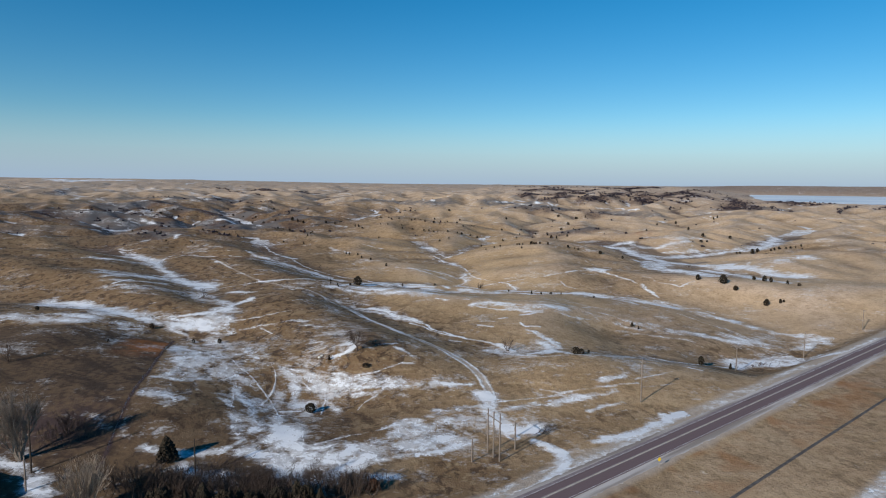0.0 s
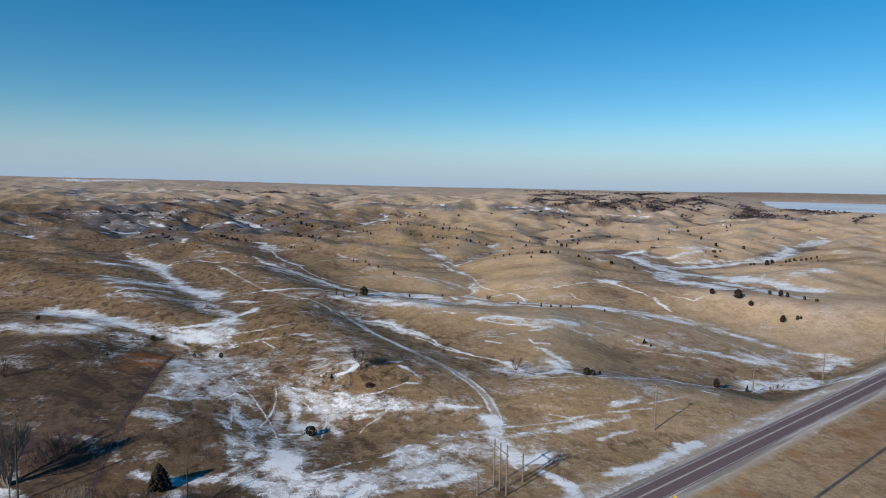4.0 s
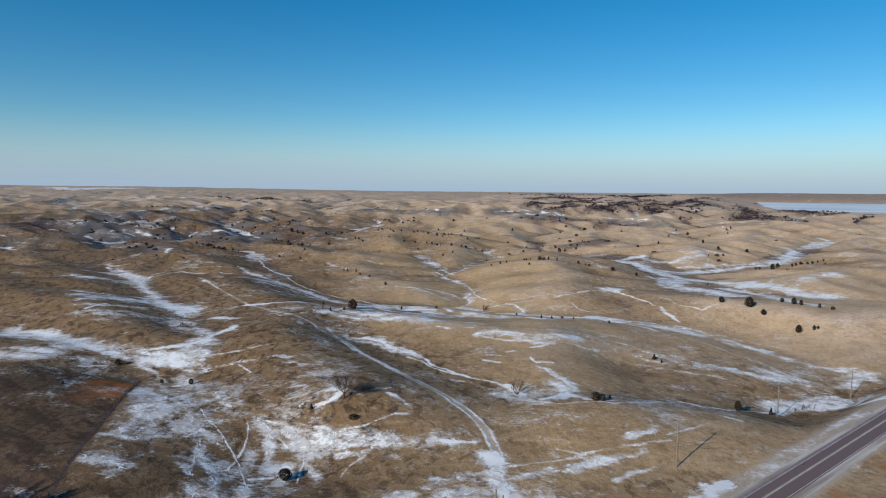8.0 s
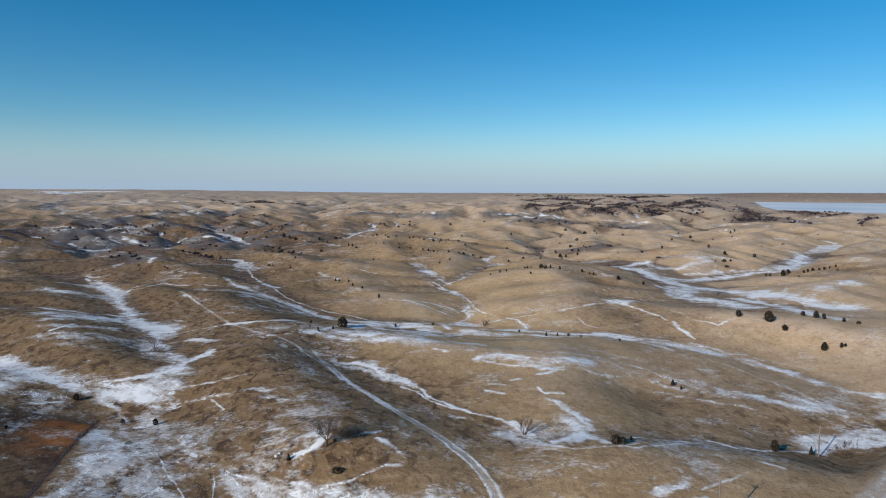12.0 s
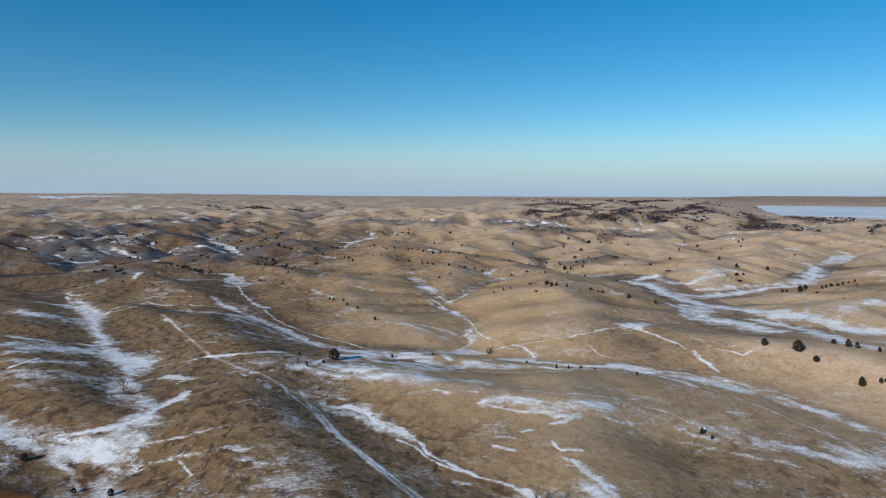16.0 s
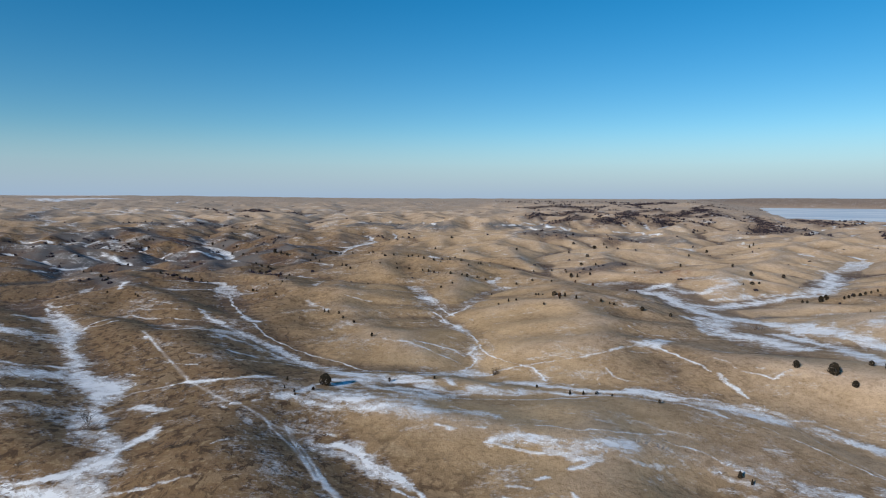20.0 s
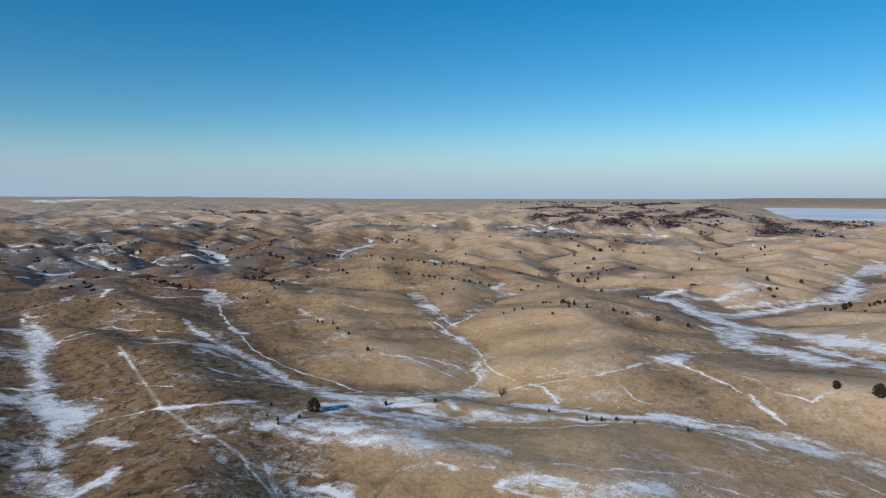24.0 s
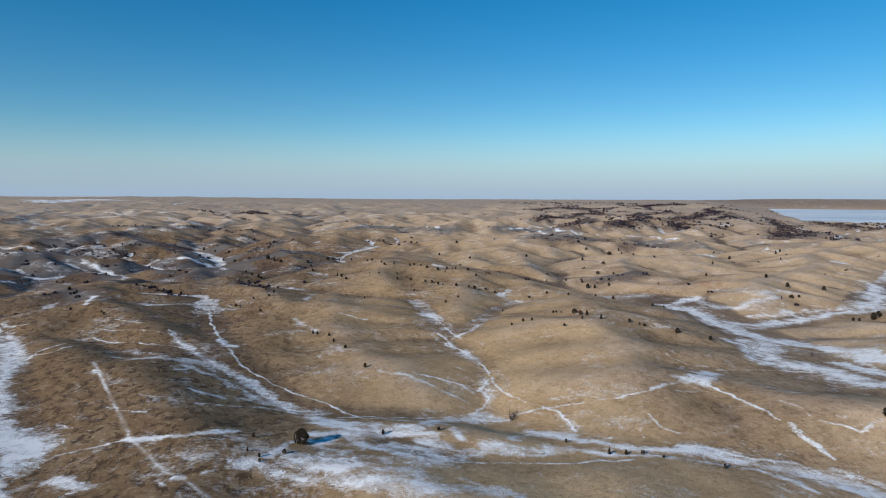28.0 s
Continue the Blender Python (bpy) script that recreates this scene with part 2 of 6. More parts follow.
# Broad swells and hollows: x, y, height, reach.
SWELLS = [
    (-31, 232, 0.3, 45), (-95, 190, 0.5, 45), (-70, 140, -0.1, 40), (20, 150, -1.2, 45), (64, 196, 0.1, 40), (51, 240, -0.0, 40), (110, 245, -2.7, 40), (165, 280, -4.8, 50), (98, 318, -2.6, 45), (160, 370, -6.1, 55), (190, 400, 7.8, 50), (28, 430, 2.0, 55), (-50, 395, -2.0, 60), (-110, 320, 1.1, 60), (-125, 270, 3.7, 50), (-140, 360, 2.9, 60), (-220, 470, 3.8, 80), (-135, 535, -4.4, 70), (-40, 490, -1.5, 60), (118, 474, -2.1, 50), (140, 565, 1.9, 60), (83, 589, 4.4, 55), (-15, 637, -8.3, 60), (-104, 770, 7.9, 110),
]
SWELLS += [
    (150, 790, 0.7, 110), (330, 650, -5.2, 110), (287, 880, 3.2, 120), (230, 1030, -7.3, 150), (-9, 926, 10.5, 110), (-280, 660, 0.1, 130), (-236, 1004, -17.8, 150), (180, 1357, 11.0, 200), (-71, 548, -4.7, 38), (-40, 194, -8.2, 18), (-31, 232, 5.1, 18), (219, 773, 8.1, 56), (128, 485, -2.9, 35), (-89, 182, 3.6, 18), (143, 796, -9.6, 56), (176, 466, -1.6, 34), (-117, 266, -5.8, 20), (-300, 500, -1.2, 40), (159, 371, -0.2, 28), (-235, 1003, 5.6, 72), (194, 373, -8.9, 29), (230, 520, -1.2, 39), (-129, 531, 6.9, 38), (217, 319, -3.1, 27),
]
SWELLS += [
    (290, 885, -3.1, 65), (-51, 391, -1.5, 27), (-24, 395, 2.4, 27), (-87, 311, 1.4, 22), (260, 620, -4.4, 47), (179, 1356, 0.7, 95), (50, 233, 3.8, 18), (98, 317, -5.8, 23), (-40, 490, -1.3, 34), (-104, 769, -1.3, 54), (-222, 467, 2.2, 36), (27, 247, -1.0, 18), (122, 255, -3.0, 19), (27, 441, -6.6, 30), (-67, 150, 1.7, 18), (-38, 184, 4.4, 18), (102, 241, 2.6, 18), (-20, 150, 0.2, 18), (-13, 637, 7.4, 44), (-97, 145, -2.0, 18), (144, 568, -2.7, 41), (-8, 926, -6.0, 64), (-136, 353, -1.5, 26), (64, 195, 0.1, 18),
]
SWELLS += [
    (163, 278, -1.9, 22), (-89, 252, -1.9, 18), (-127, 334, 0.2, 25), (-58, 146, -2.8, 18), (372, 653, 2.4, 45), (372, 653, 0.6, 45), (372, 653, 0.3, 45), (372, 653, 0.2, 45), (372, 653, 0.1, 45), (372, 653, 0.1, 45), (372, 653, 0.1, 45), (372, 653, 0.1, 45), (-69, 776, 0.1, 47), (-69, 776, -0.0, 47), (-69, 776, -0.0, 47), (-69, 776, -0.0, 47), (-69, 776, -0.0, 47), (-69, 776, -0.0, 47), (-69, 776, -0.0, 47), (-69, 776, -0.0, 47), (-69, 776, -0.0, 47), (-69, 776, -0.0, 47), (-69, 776, -0.0, 47), (-69, 776, -0.0, 47),
]
SWELLS += [
    (-69, 776, -0.0, 47), (-69, 776, -0.0, 47), (-69, 776, -0.0, 47), (-69, 776, -0.0, 47), (-69, 776, -0.0, 47), (-69, 776, -0.0, 47), (-69, 776, -0.0, 47), (-69, 776, -0.0, 47), (-69, 776, -0.0, 47), (-69, 776, -0.0, 47), (-69, 776, -0.0, 47), (-69, 776, -0.0, 47), (-69, 776, -0.0, 47), (-69, 776, -0.0, 47),
]
ROAD_AT, ROAD_ALONG, ROAD_Z = (66.0, 168.5), (0.776, 0.6307), -5.3


def road_place(x, y):
    """How far along the road, and how far to the left of its middle, a place is."""
    dx, dy = x - ROAD_AT[0], y - ROAD_AT[1]
    return dx * ROAD_ALONG[0] + dy * ROAD_ALONG[1], dy * ROAD_ALONG[0] - dx * ROAD_ALONG[1]


CELL, WEST, SOUTH, WIDE, LONG = 6.0, -1320.0, 130.0, 441, 335


def carve():
    """Hills worn by running water: land rises between the draws while the streams cut back into it."""
    gx, gy = np.meshgrid(WEST + CELL * np.arange(WIDE), SOUTH + CELL * np.arange(LONG))
    gap = np.full(gx.shape, 1e9)
    for name, line in DRAWS.items():
        gap = np.minimum(gap, np.maximum(away(gx, gy, line) - FLOORS.get(name, 0), 0))
    far = np.hypot(gx, gy)
    wx, wy = gx + 90 * relief(gx, gy, 260, 61) + 30 * relief(gx, gy, 90, 63), gy + 90 * relief(gx, gy, 260, 62) + 30 * relief(gx, gy, 90, 64)
    stream = np.minimum(np.abs(relief(wx, wy, 430, 3)) * 220, np.abs(relief(wy, wx, 330, 67)) * 170 + 5 * ease(relief(gx, gy, 300, 68), -0.1, 0.1)) + 500 * (1 - ease(far, 640, 800))
    gap = np.minimum(gap, stream)
    base = (gap < 5.8).ravel()
    edge = np.zeros(gx.shape, bool)
    edge[[0, -1], :] = edge[:, [0, -1]] = True
    base |= edge.ravel()
    z = 0.05 * gap + 2.4 * relief(gx, gy, 60, 65) + 1.6 * relief(gx, gy, 27, 66) + 0.3 * np.random.RandomState(5).rand(*gx.shape)
    z = np.maximum(z, 0.02).ravel()
    z[base] = 0
    # the far hills are cut finer than the near ones
    calm = 0.22 - 0.11 * ease(gy, 420, 800)
    count = z.size
    steps = [(di, dj) for di in (-1, 0, 1) for dj in (-1, 0, 1) if di or dj]
    index = np.arange(count).reshape(gx.shape)
    for turn in range(90):
        for fill in range(3):
            grid = np.pad(z.reshape(gx.shape), 1, mode="edge")
            around = np.stack([grid[1 + di : LONG + 1 + di, 1 + dj : WIDE + 1 + dj] for di, dj in steps]).reshape(8, -1)
            pit = (around.min(0) >= z) & ~base
            z[pit] = around.min(0)[pit] + 0.002
        long = np.array([CELL * math.hypot(*s) for s in steps])[:, None]
        fall = (z - around) / long
        down = fall.argmax(0)
        hop = np.array([di * WIDE + dj for di, dj in steps])[down]
        rec = np.where((fall.max(0) > 0) & ~base, np.clip(np.arange(count) + hop, 0, count - 1), np.arange(count))
        run = long[:, 0][down]
        depth, jump = (rec != np.arange(count)).astype(int), rec.copy()
        for _ in range(12):
            depth, jump = depth + depth[jump], jump[jump]
        order = np.argsort(depth, kind="stable")
        cuts = np.searchsorted(depth[order], np.arange(depth.max() + 2))
        water = np.full(count, CELL * CELL)
        levels = [order[cuts[n] : cuts[n + 1]] for n in range(1, len(cuts) - 1)]
        for at in levels[::-1]:
            np.add.at(water, rec[at], water[at])
        k = WEAR * np.sqrt(water) / run
        z = np.where(base, z, z + 1.0)
        for at in levels:
            z[at] = (z[at] + k[at] * z[rec[at]]) / (1 + k[at])
        for _ in range(2):
            grid = np.pad(z.reshape(gx.shape), 1, mode="edge")
            soft = grid[:-2, 1:-1] + grid[2:, 1:-1] + grid[1:-1, :-2] + grid[1:-1, 2:] - 4 * grid[1:-1, 1:-1]
            z = np.where(base, z, z + (calm * soft).ravel())
    return z.reshape(gx.shape), np.log(water / CELL**2).reshape(gx.shape)


WEAR = 0.6
CARVED, FLOW = carve()


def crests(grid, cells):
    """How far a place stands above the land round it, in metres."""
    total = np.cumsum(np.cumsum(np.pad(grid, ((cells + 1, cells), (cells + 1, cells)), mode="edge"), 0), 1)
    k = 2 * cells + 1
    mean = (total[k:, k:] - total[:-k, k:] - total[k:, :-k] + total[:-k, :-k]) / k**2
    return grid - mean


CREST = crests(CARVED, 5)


def read_grid(grid, x, y, south=SOUTH):
    """A smooth reading of the worn grid at any place."""
    u, v = np.clip((x - WEST) / CELL, 1, WIDE - 3.001), np.clip((y - south) / CELL, 1, len(grid) - 3.001)
    i, j = u.astype(int), v.astype(int)
    a, b = u - i, v - j

    def weights(t):
        return ((1 - t) ** 3 / 6, (3 * t**3 - 6 * t * t + 4) / 6, (-3 * t**3 + 3 * t * t + 3 * t + 1) / 6, t**3 / 6)

    wa, wb, total = weights(a), weights(b), 0
    for n in range(4):
        total = total + wb[n] * sum(wa[m] * grid[j - 1 + n, i - 1 + m] for m in range(4))
    return total


def swell():
    gx, gy = np.meshgrid(WEST + CELL * np.arange(WIDE), CELL * np.arange(LONG + 22))
    z = np.zeros(gx.shape)
    for sx, sy, high, reach in SWELLS:
        z += high * np.exp(-((gx - sx) ** 2 + (gy - sy) ** 2) / (2 * reach * reach))
    return z


SWOLLEN = swell()


def broad(x, y):
    far = np.hypot(x, y)
    z = np.interp(far, [0, 150, 240, 400, 700, 1000, 1350, 1660, 1900, 2600, 4700, 9000], [-6, -6, -3, -3, -3, 1, 10, 24, 31, 44, 63, 66])
    z = z + 16 * ease(-x / np.maximum(far, 1), 0.05, 0.5) * ease(far, 1800, 3600)
    # the ground falls away to the lake in the east
    side = ease(x / np.maximum(y, 50), 0.36, 0.52) * ease(far, 1100, 1900) * (y > 0)
    z = z + side * (np.interp(far, [1100, 1800, 2450, 4450, 4600, 4890, 9000], [1, 12, 14, 8, 40, 74, 80]) - z)
    return z


def hills(x, y):
    far = np.hypot(x, y)
    near = 1 - ease(far, 620, 900)
    lake = ease(x / np.maximum(y, 50), 0.42, 0.54) * ease(far, 2000, 2450) * (1 - ease(far, 4450, 4700)) * (y > 0)
    inside = ease(np.minimum(np.minimum(x - WEST, -WEST - x), np.minimum(y - SOUTH, SOUTH + CELL * LONG - y)), 30, 200)
    low = 1 - ease(y, 150, 260)
    worn = read_grid(CARVED, x, y)
    breaks = np.exp(-(((x + 420) / 260) ** 2 + ((y - 1000) / 260) ** 2)) + 0.6 * np.exp(-(((x - 150) / 420) ** 2 + ((y - 1420) / 160) ** 2))
    z = worn * np.interp(far, [150, 300, 600, 900, 1400, 2600], HIGH) * inside * (1 + 0.55 * breaks) * (1 - lake) * (1 - 0.6 * low)
    one, two, three = spurs(x, y, 290, 3), spurs(x, y, 125, 4), spurs(x, y, 54, 5)
    tall = np.interp(far, [600, 900, 1300, 2600, 3400, 4200], [10, 13, 14, 13, 6, 3])
    z = z + (1 - near) * (1 - inside) * (1 - lake) * tall * (one + 0.6 * two * (0.2 + 1.5 * one) + 0.3 * three * (0.25 + 1.4 * two))
    z = z + relief(x, y, 22, 6) * 0.3 + relief(x, y, 6, 8) * 0.08
    return z


HIGH = [0.9, 1.05, 1.3, 1.6, 1.75, 1.5]


def land(x, y):
    """The height of the ground at a place on the plan."""
    x, y = np.asarray(x, float), np.asarray(y, float)
    z = broad(x, y) + hills(x, y)
    z = z + read_grid(SWOLLEN, x, y, 0.0)
    pond = np.exp(-((np.hypot(x + 107, y - 131) / 10) ** 6))
    z = z + pond * (-4.3 - z)
    along, left = road_place(x, y)
    level = ROAD_Z - 0.12 - 0.06 * np.maximum(np.abs(left) - 6, 0)
    k = 1 - ease(np.abs(left), 6.5, 22)
    z = z + k * (level - z)
    flat = 0.85 * ease(-left, 5, 12) * (1 - ease(np.hypot(x - 120, y - 120), 160, 300))
    return z + flat * (ROAD_Z - 0.5 - z)


# Drifts of thin snow: half width, strength, line on the plan.
DRIFTS, TRAILS, SCRUBS, SHALES = [], [], [], []


def drift(wide, strong, *line):
    DRIFTS.append((wide, strong, line))


def trail(wide, *line):
    TRAILS.append((wide, line))


def shale(wide, strong, *line):
    SHALES.append((wide, strong, line))


def brush(wide, strong, *line):
    SCRUBS.append((wide, strong, line))


drift(0.9, 0.92, (-186, 658), (-167, 613), (-149, 575), (-133, 542))
drift(3, 1.04, (-141.3, 557.0), (-130.1, 537.0), (-125.8, 536.0))
drift(0.68, 0.97, (-126.4, 530.0), (-111.4, 504.8), (-101.6, 493.8), (-92.9, 485.7), (-81.2, 473.7), (-69.9, 462.7), (-57.3, 452.8), (-45.9, 437.8), (-33.2, 424.0), (-22.2, 430.0), (-10.1, 433.0), (1.3, 440.9), (13.9, 446.9))
drift(4, 0.69, (-171.8, 559.1), (-162.3, 545.0), (-148.3, 524.9), (-134.6, 508.0), (-121.6, 499.9))
drift(0.75, 0.92, (-175.9, 566.1), (-163.7, 546.0), (-154.2, 532.9))
drift(0.68, 0.87, (-221, 560), (-200, 544), (-175, 534), (-162, 534), (-143, 520), (-133, 510))
drift(6, 0.46, (-186.5, 509.8), (-156.9, 490.1), (-135.9, 495.0), (-117.3, 491.8))
drift(5, 0.84, (-120.5, 496.9), (-105.9, 483.7), (-91.2, 467.7), (-79.7, 450.7), (-67.9, 443.7), (-56.5, 431.8))
drift(1.12, 0.74, (-132.8, 474.1), (-124.4, 487.9), (-118.7, 495.8))
drift(2.5, 0.73, (-112.8, 445.0), (-105.5, 442.0), (-97.8, 440.9))
drift(1.12, 0.74, (-103.2, 424.1), (-92.3, 429.0), (-78.5, 437.8), (-63.8, 436.7))
drift(0.68, 0.78, (-136.7, 417.9), (-131.7, 416.9), (-116.5, 410.0))
drift(5, 0.94, (-55.6, 427.9), (-43.0, 414.1), (-34.3, 415.1), (-23.1, 414.1), (-12.2, 416.2), (1.3, 434.0), (16.0, 440.9))
drift(4, 0.79, (-48.5, 398.1), (-40.8, 401.1), (-28.9, 407.1), (-16.3, 411.2), (-1.1, 420.2))
drift(0.9, 1.01, (-45.4, 427.9), (-31.8, 430.9), (-21.7, 423.1), (-8.0, 425.1), (8.5, 436.9), (25.6, 439.0))
drift(2, 0.96, (-59.6, 372.2), (-57.4, 376.2), (-56.5, 385.2), (-53.5, 393.1), (-49.2, 390.1))
drift(3, 0.89, (-46.2, 387.1), (-41.6, 394.1))
drift(3.5, 0.94, (-19.2, 393.1), (-11.1, 392.1), (-5.0, 386.2), (0.9, 383.2), (8.8, 388.2))
drift(2.5, 0.77, (2.3, 417.2), (4.3, 406.3), (4.8, 403.3))
drift(0.9, 0.97, (-10.4, 377.3), (0.9, 380.2), (16.2, 382.2), (30.0, 384.2), (41.2, 382.3), (51.7, 386.4), (63.8, 387.5))
drift(3, 0.74, (19.1, 393.3), (28.9, 391.3), (41.9, 396.3), (52.3, 397.4))
drift(3, 0.79, (22.3, 405.3), (32.5, 418.1), (37.3, 420.1))
drift(3, 0.64, (-21.6, 397.1), (-25.1, 391.1), (-29.8, 382.2))
drift(9, 0.54, (-50.2, 371.2), (-38.5, 367.2), (-25.4, 362.3), (-13.2, 361.4))
drift(6, 0.64, (-45.1, 357.0), (-33.3, 357.2), (-19.4, 354.4), (-6.0, 352.4), (5.6, 352.4), (16.8, 348.5))
drift(4, 0.84, (5.7, 355.4), (13.9, 353.4), (19.9, 347.5))
drift(5, 0.94, (34.3, 423.1), (44.3, 409.3), (54.4, 406.4), (64.0, 402.5), (71.4, 399.5), (81.1, 397.6), (93.0, 396.6), (104.9, 391.6), (115.7, 385.6), (122.6, 380.6), (130.2, 374.6), (137.2, 368.6))
drift(2, 0.82, (45.8, 395.3), (57.5, 393.4), (67.2, 392.5), (79.8, 388.6), (92.8, 386.6), (104.5, 382.6), (112.2, 375.6), (115.6, 368.6))
drift(1.12, 0.97, (84.6, 401.6), (96.7, 400.6), (107.4, 392.6), (120.4, 390.7), (126.2, 383.6), (137.8, 380.6), (142.8, 374.6))
drift(3, 0.84, (125.5, 385.6), (132.6, 384.6), (139.7, 380.6), (144.1, 376.6))
drift(0.9, 1.01, (11.3, 444.9), (14.7, 453.0), (17.8, 461.1), (19.6, 465.2), (16.5, 472.2), (14.7, 474.2), (18.5, 482.3), (21.4, 491.5), (19.4, 507.6), (15.9, 517.6), (8.7, 538.6), (2.2, 557.6), (-3.2, 577.7), (-6.9, 584.8))
drift(4, 0.54, (18.2, 456.0), (20.3, 468.2), (18.5, 482.3), (17.0, 507.6), (7.0, 538.6), (-1.3, 568.6))
drift(0.68, 0.87, (21.4, 491.5), (23.7, 476.4), (28.0, 464.3), (34.7, 454.4), (41.4, 447.4), (46.6, 441.4), (49.6, 431.4), (50.7, 419.3))
drift(0.68, 0.83, (27.2, 443.0), (36.1, 445.3), (46.0, 445.4), (60.7, 444.8), (75.5, 445.1), (88.8, 448.3), (98.8, 455.4))
drift(1.12, 0.74, (-79, 616), (-71, 614), (-57, 610))
drift(4, 0.79, (-20, 642), (-12, 633), (-8, 624))
drift(1.12, 0.69, (-10, 628), (-3, 605), (2, 587), (8, 568))
drift(3, 0.84, (2.3, 572.7), (15.6, 589.0), (21.2, 604.2))
drift(2.5, 0.73, (-10.6, 580.7), (-1.3, 560.6), (8.7, 538.6), (17.5, 517.6))
drift(0.9, 0.64, (25.4, 541.0), (35.6, 544.3), (49.2, 545.5), (66.5, 548.8))
drift(2, 0.61, (32.6, 529.0), (42.8, 534.2))
drift(0.75, 0.64, (-31.2, 539.5), (-17.5, 531.5), (-4.3, 510.6), (7.7, 500.5))
drift(1.05, 0.69, (-26.5, 482.5), (-17.8, 477.5), (-9.3, 471.4), (1.5, 463.2), (9.2, 457.1))
drift(1.12, 0.78, (-12.4, 482.5), (-1.2, 480.4), (7.1, 477.3), (12.4, 470.1))
drift(0.75, 0.6, (-52.3, 548.5), (-31.7, 545.5), (-11.5, 548.6))
drift(5.1, 1, (108.9, 465.5), (117.1, 469.6), (130.8, 486.5), (118.3, 462.5))
drift(1.12, 0.83, (89.2, 449.3), (102.7, 459.4), (110.2, 465.5))
drift(0.83, 0.92, (120.1, 462.5), (122.2, 453.4), (126.1, 442.4), (129.0, 433.3), (130.3, 424.3), (131.1, 419.3))
drift(0.68, 0.74, (117.1, 508.8), (123.3, 500.6), (135.1, 500.5))
drift(1.12, 0.6, (99.9, 451.4), (106.2, 451.3), (113.7, 454.3))
drift(0.9, 0.6, (139.8, 497.5), (159.3, 501.5), (183.4, 507.6))
drift(1.8, 0.87, (134.0, 416.3), (133.9, 408.1), (135.3, 403.0), (136.5, 397.9), (137.6, 392.8))
drift(0.75, 0.64, (139.5, 435.6), (144.6, 427.6), (144.0, 420.5))
drift(0.68, 0.78, (145.0, 416.4), (152.9, 411.4), (156.4, 408.4), (162.7, 411.6), (166.6, 412.7))
drift(0.75, 0.83, (152.9, 418.6), (156.1, 416.6))
drift(0.75, 0.74, (82.1, 426.9), (82.6, 417.8), (88.6, 412.8), (93.7, 411.8))
drift(0.75, 0.64, (75.6, 416.6), (74.5, 409.6), (71.6, 410.5))
drift(0.75, 0.64, (78.2, 407.6), (82.5, 404.6))
drift(11.9, 1, (185, 685), (195, 681), (198, 659), (199, 632), (201, 605), (209, 590), (218, 579))
drift(10.2, 1.05, (222, 585), (230, 574), (235, 552), (239, 532), (243, 520))
drift(10.2, 1, (198, 568), (188, 538), (184, 520), (193, 514), (202, 503), (205, 485), (210, 473))
drift(2, 0.86, (201, 573), (191, 545), (183, 525))
drift(8.5, 0.9, (211, 645), (229, 638), (254, 650), (278, 666), (299, 672), (326, 680), (348, 685))
drift(10.2, 0.6, (213, 715), (221, 690), (238, 685), (262, 697), (293, 721))
drift(1.12, 0.64, (253, 679), (279, 685))
drift(11.9, 1, (346, 686), (380, 734), (412, 776), (426, 807))
drift(5.1, 0.7, (176, 574), (185, 562), (172, 521))
drift(5.1, 0.9, (173, 696), (187, 696), (204, 713), (219, 718))
drift(1.12, 0.83, (175.3, 506.5), (192.6, 502.6), (204.8, 493.7))
drift(0.68, 0.92, (-222.0, 501.5), (-222.4, 510.6), (-219.7, 518.7), (-219.0, 530.6))
drift(5, 0.79, (-285, 573), (-265, 550), (-240, 518), (-217, 482), (-211, 466))
drift(1.12, 1.01, (-222.4, 503.5), (-220.3, 491.4), (-213.6, 471.4), (-209.2, 461.4))
drift(0.98, 0.92, (-197.9, 445.4), (-197.8, 452.4), (-194.1, 456.5))
drift(9, 1.04, (-166.8, 401.4), (-160.2, 396.4), (-150.6, 385.4), (-144.0, 374.4), (-140.3, 366.4))
drift(2, 0.86, (-156.1, 393.4), (-151.6, 397.5))
drift(4, 1.04, (-146.9, 381.4), (-137.0, 376.5))
drift(0.68, 0.83, (-139.5, 370.4), (-135.1, 376.5), (-126.6, 379.6), (-115.4, 383.8), (-110.9, 385.9))
drift(2, 1.05, (-110.9, 385.9), (-100.3, 385.0), (-90.6, 385.2), (-83.9, 388.2), (-76.7, 393.2))
drift(2.6, 1.05, (-89.1, 386.2), (-82.7, 389.2), (-77.8, 393.2))
drift(3, 0.89, (-119.3, 358.6), (-112.4, 355.7), (-105.6, 349.8), (-107.1, 346.7))
drift(0.68, 0.64, (-148.8, 404.5), (-136.3, 399.6), (-121.6, 391.8))
drift(0.9, 0.83, (-166.9, 464.0), (-162.1, 460.0))
drift(2, 0.96, (-81.1, 352.1), (-78.2, 353.1))
drift(1.12, 0.83, (-85.6, 351.1), (-82.1, 348.1))
drift(1.12, 0.83, (-73.6, 356.2), (-71.8, 358.1))
drift(2, 0.68, (-307, 599), (-286, 586), (-280, 585))
drift(1.12, 0.6, (-225, 592), (-201, 581), (-195, 584))
drift(0.75, 0.6, (-236, 581), (-206, 569), (-175, 555))
drift(4, 0.94, (-633, 1061), (-598, 1045), (-577, 1043))
drift(5, 0.54, (-532, 918), (-502, 914))
drift(3, 0.64, (-565, 1055), (-509, 1054), (-498, 1072))
drift(6, 0.94, (-482, 848), (-475, 855))
drift(3, 0.94, (-451, 842), (-436, 846), (-427, 867))
drift(5, 0.89, (-438, 931), (-418, 918), (-394, 910), (-325, 808))
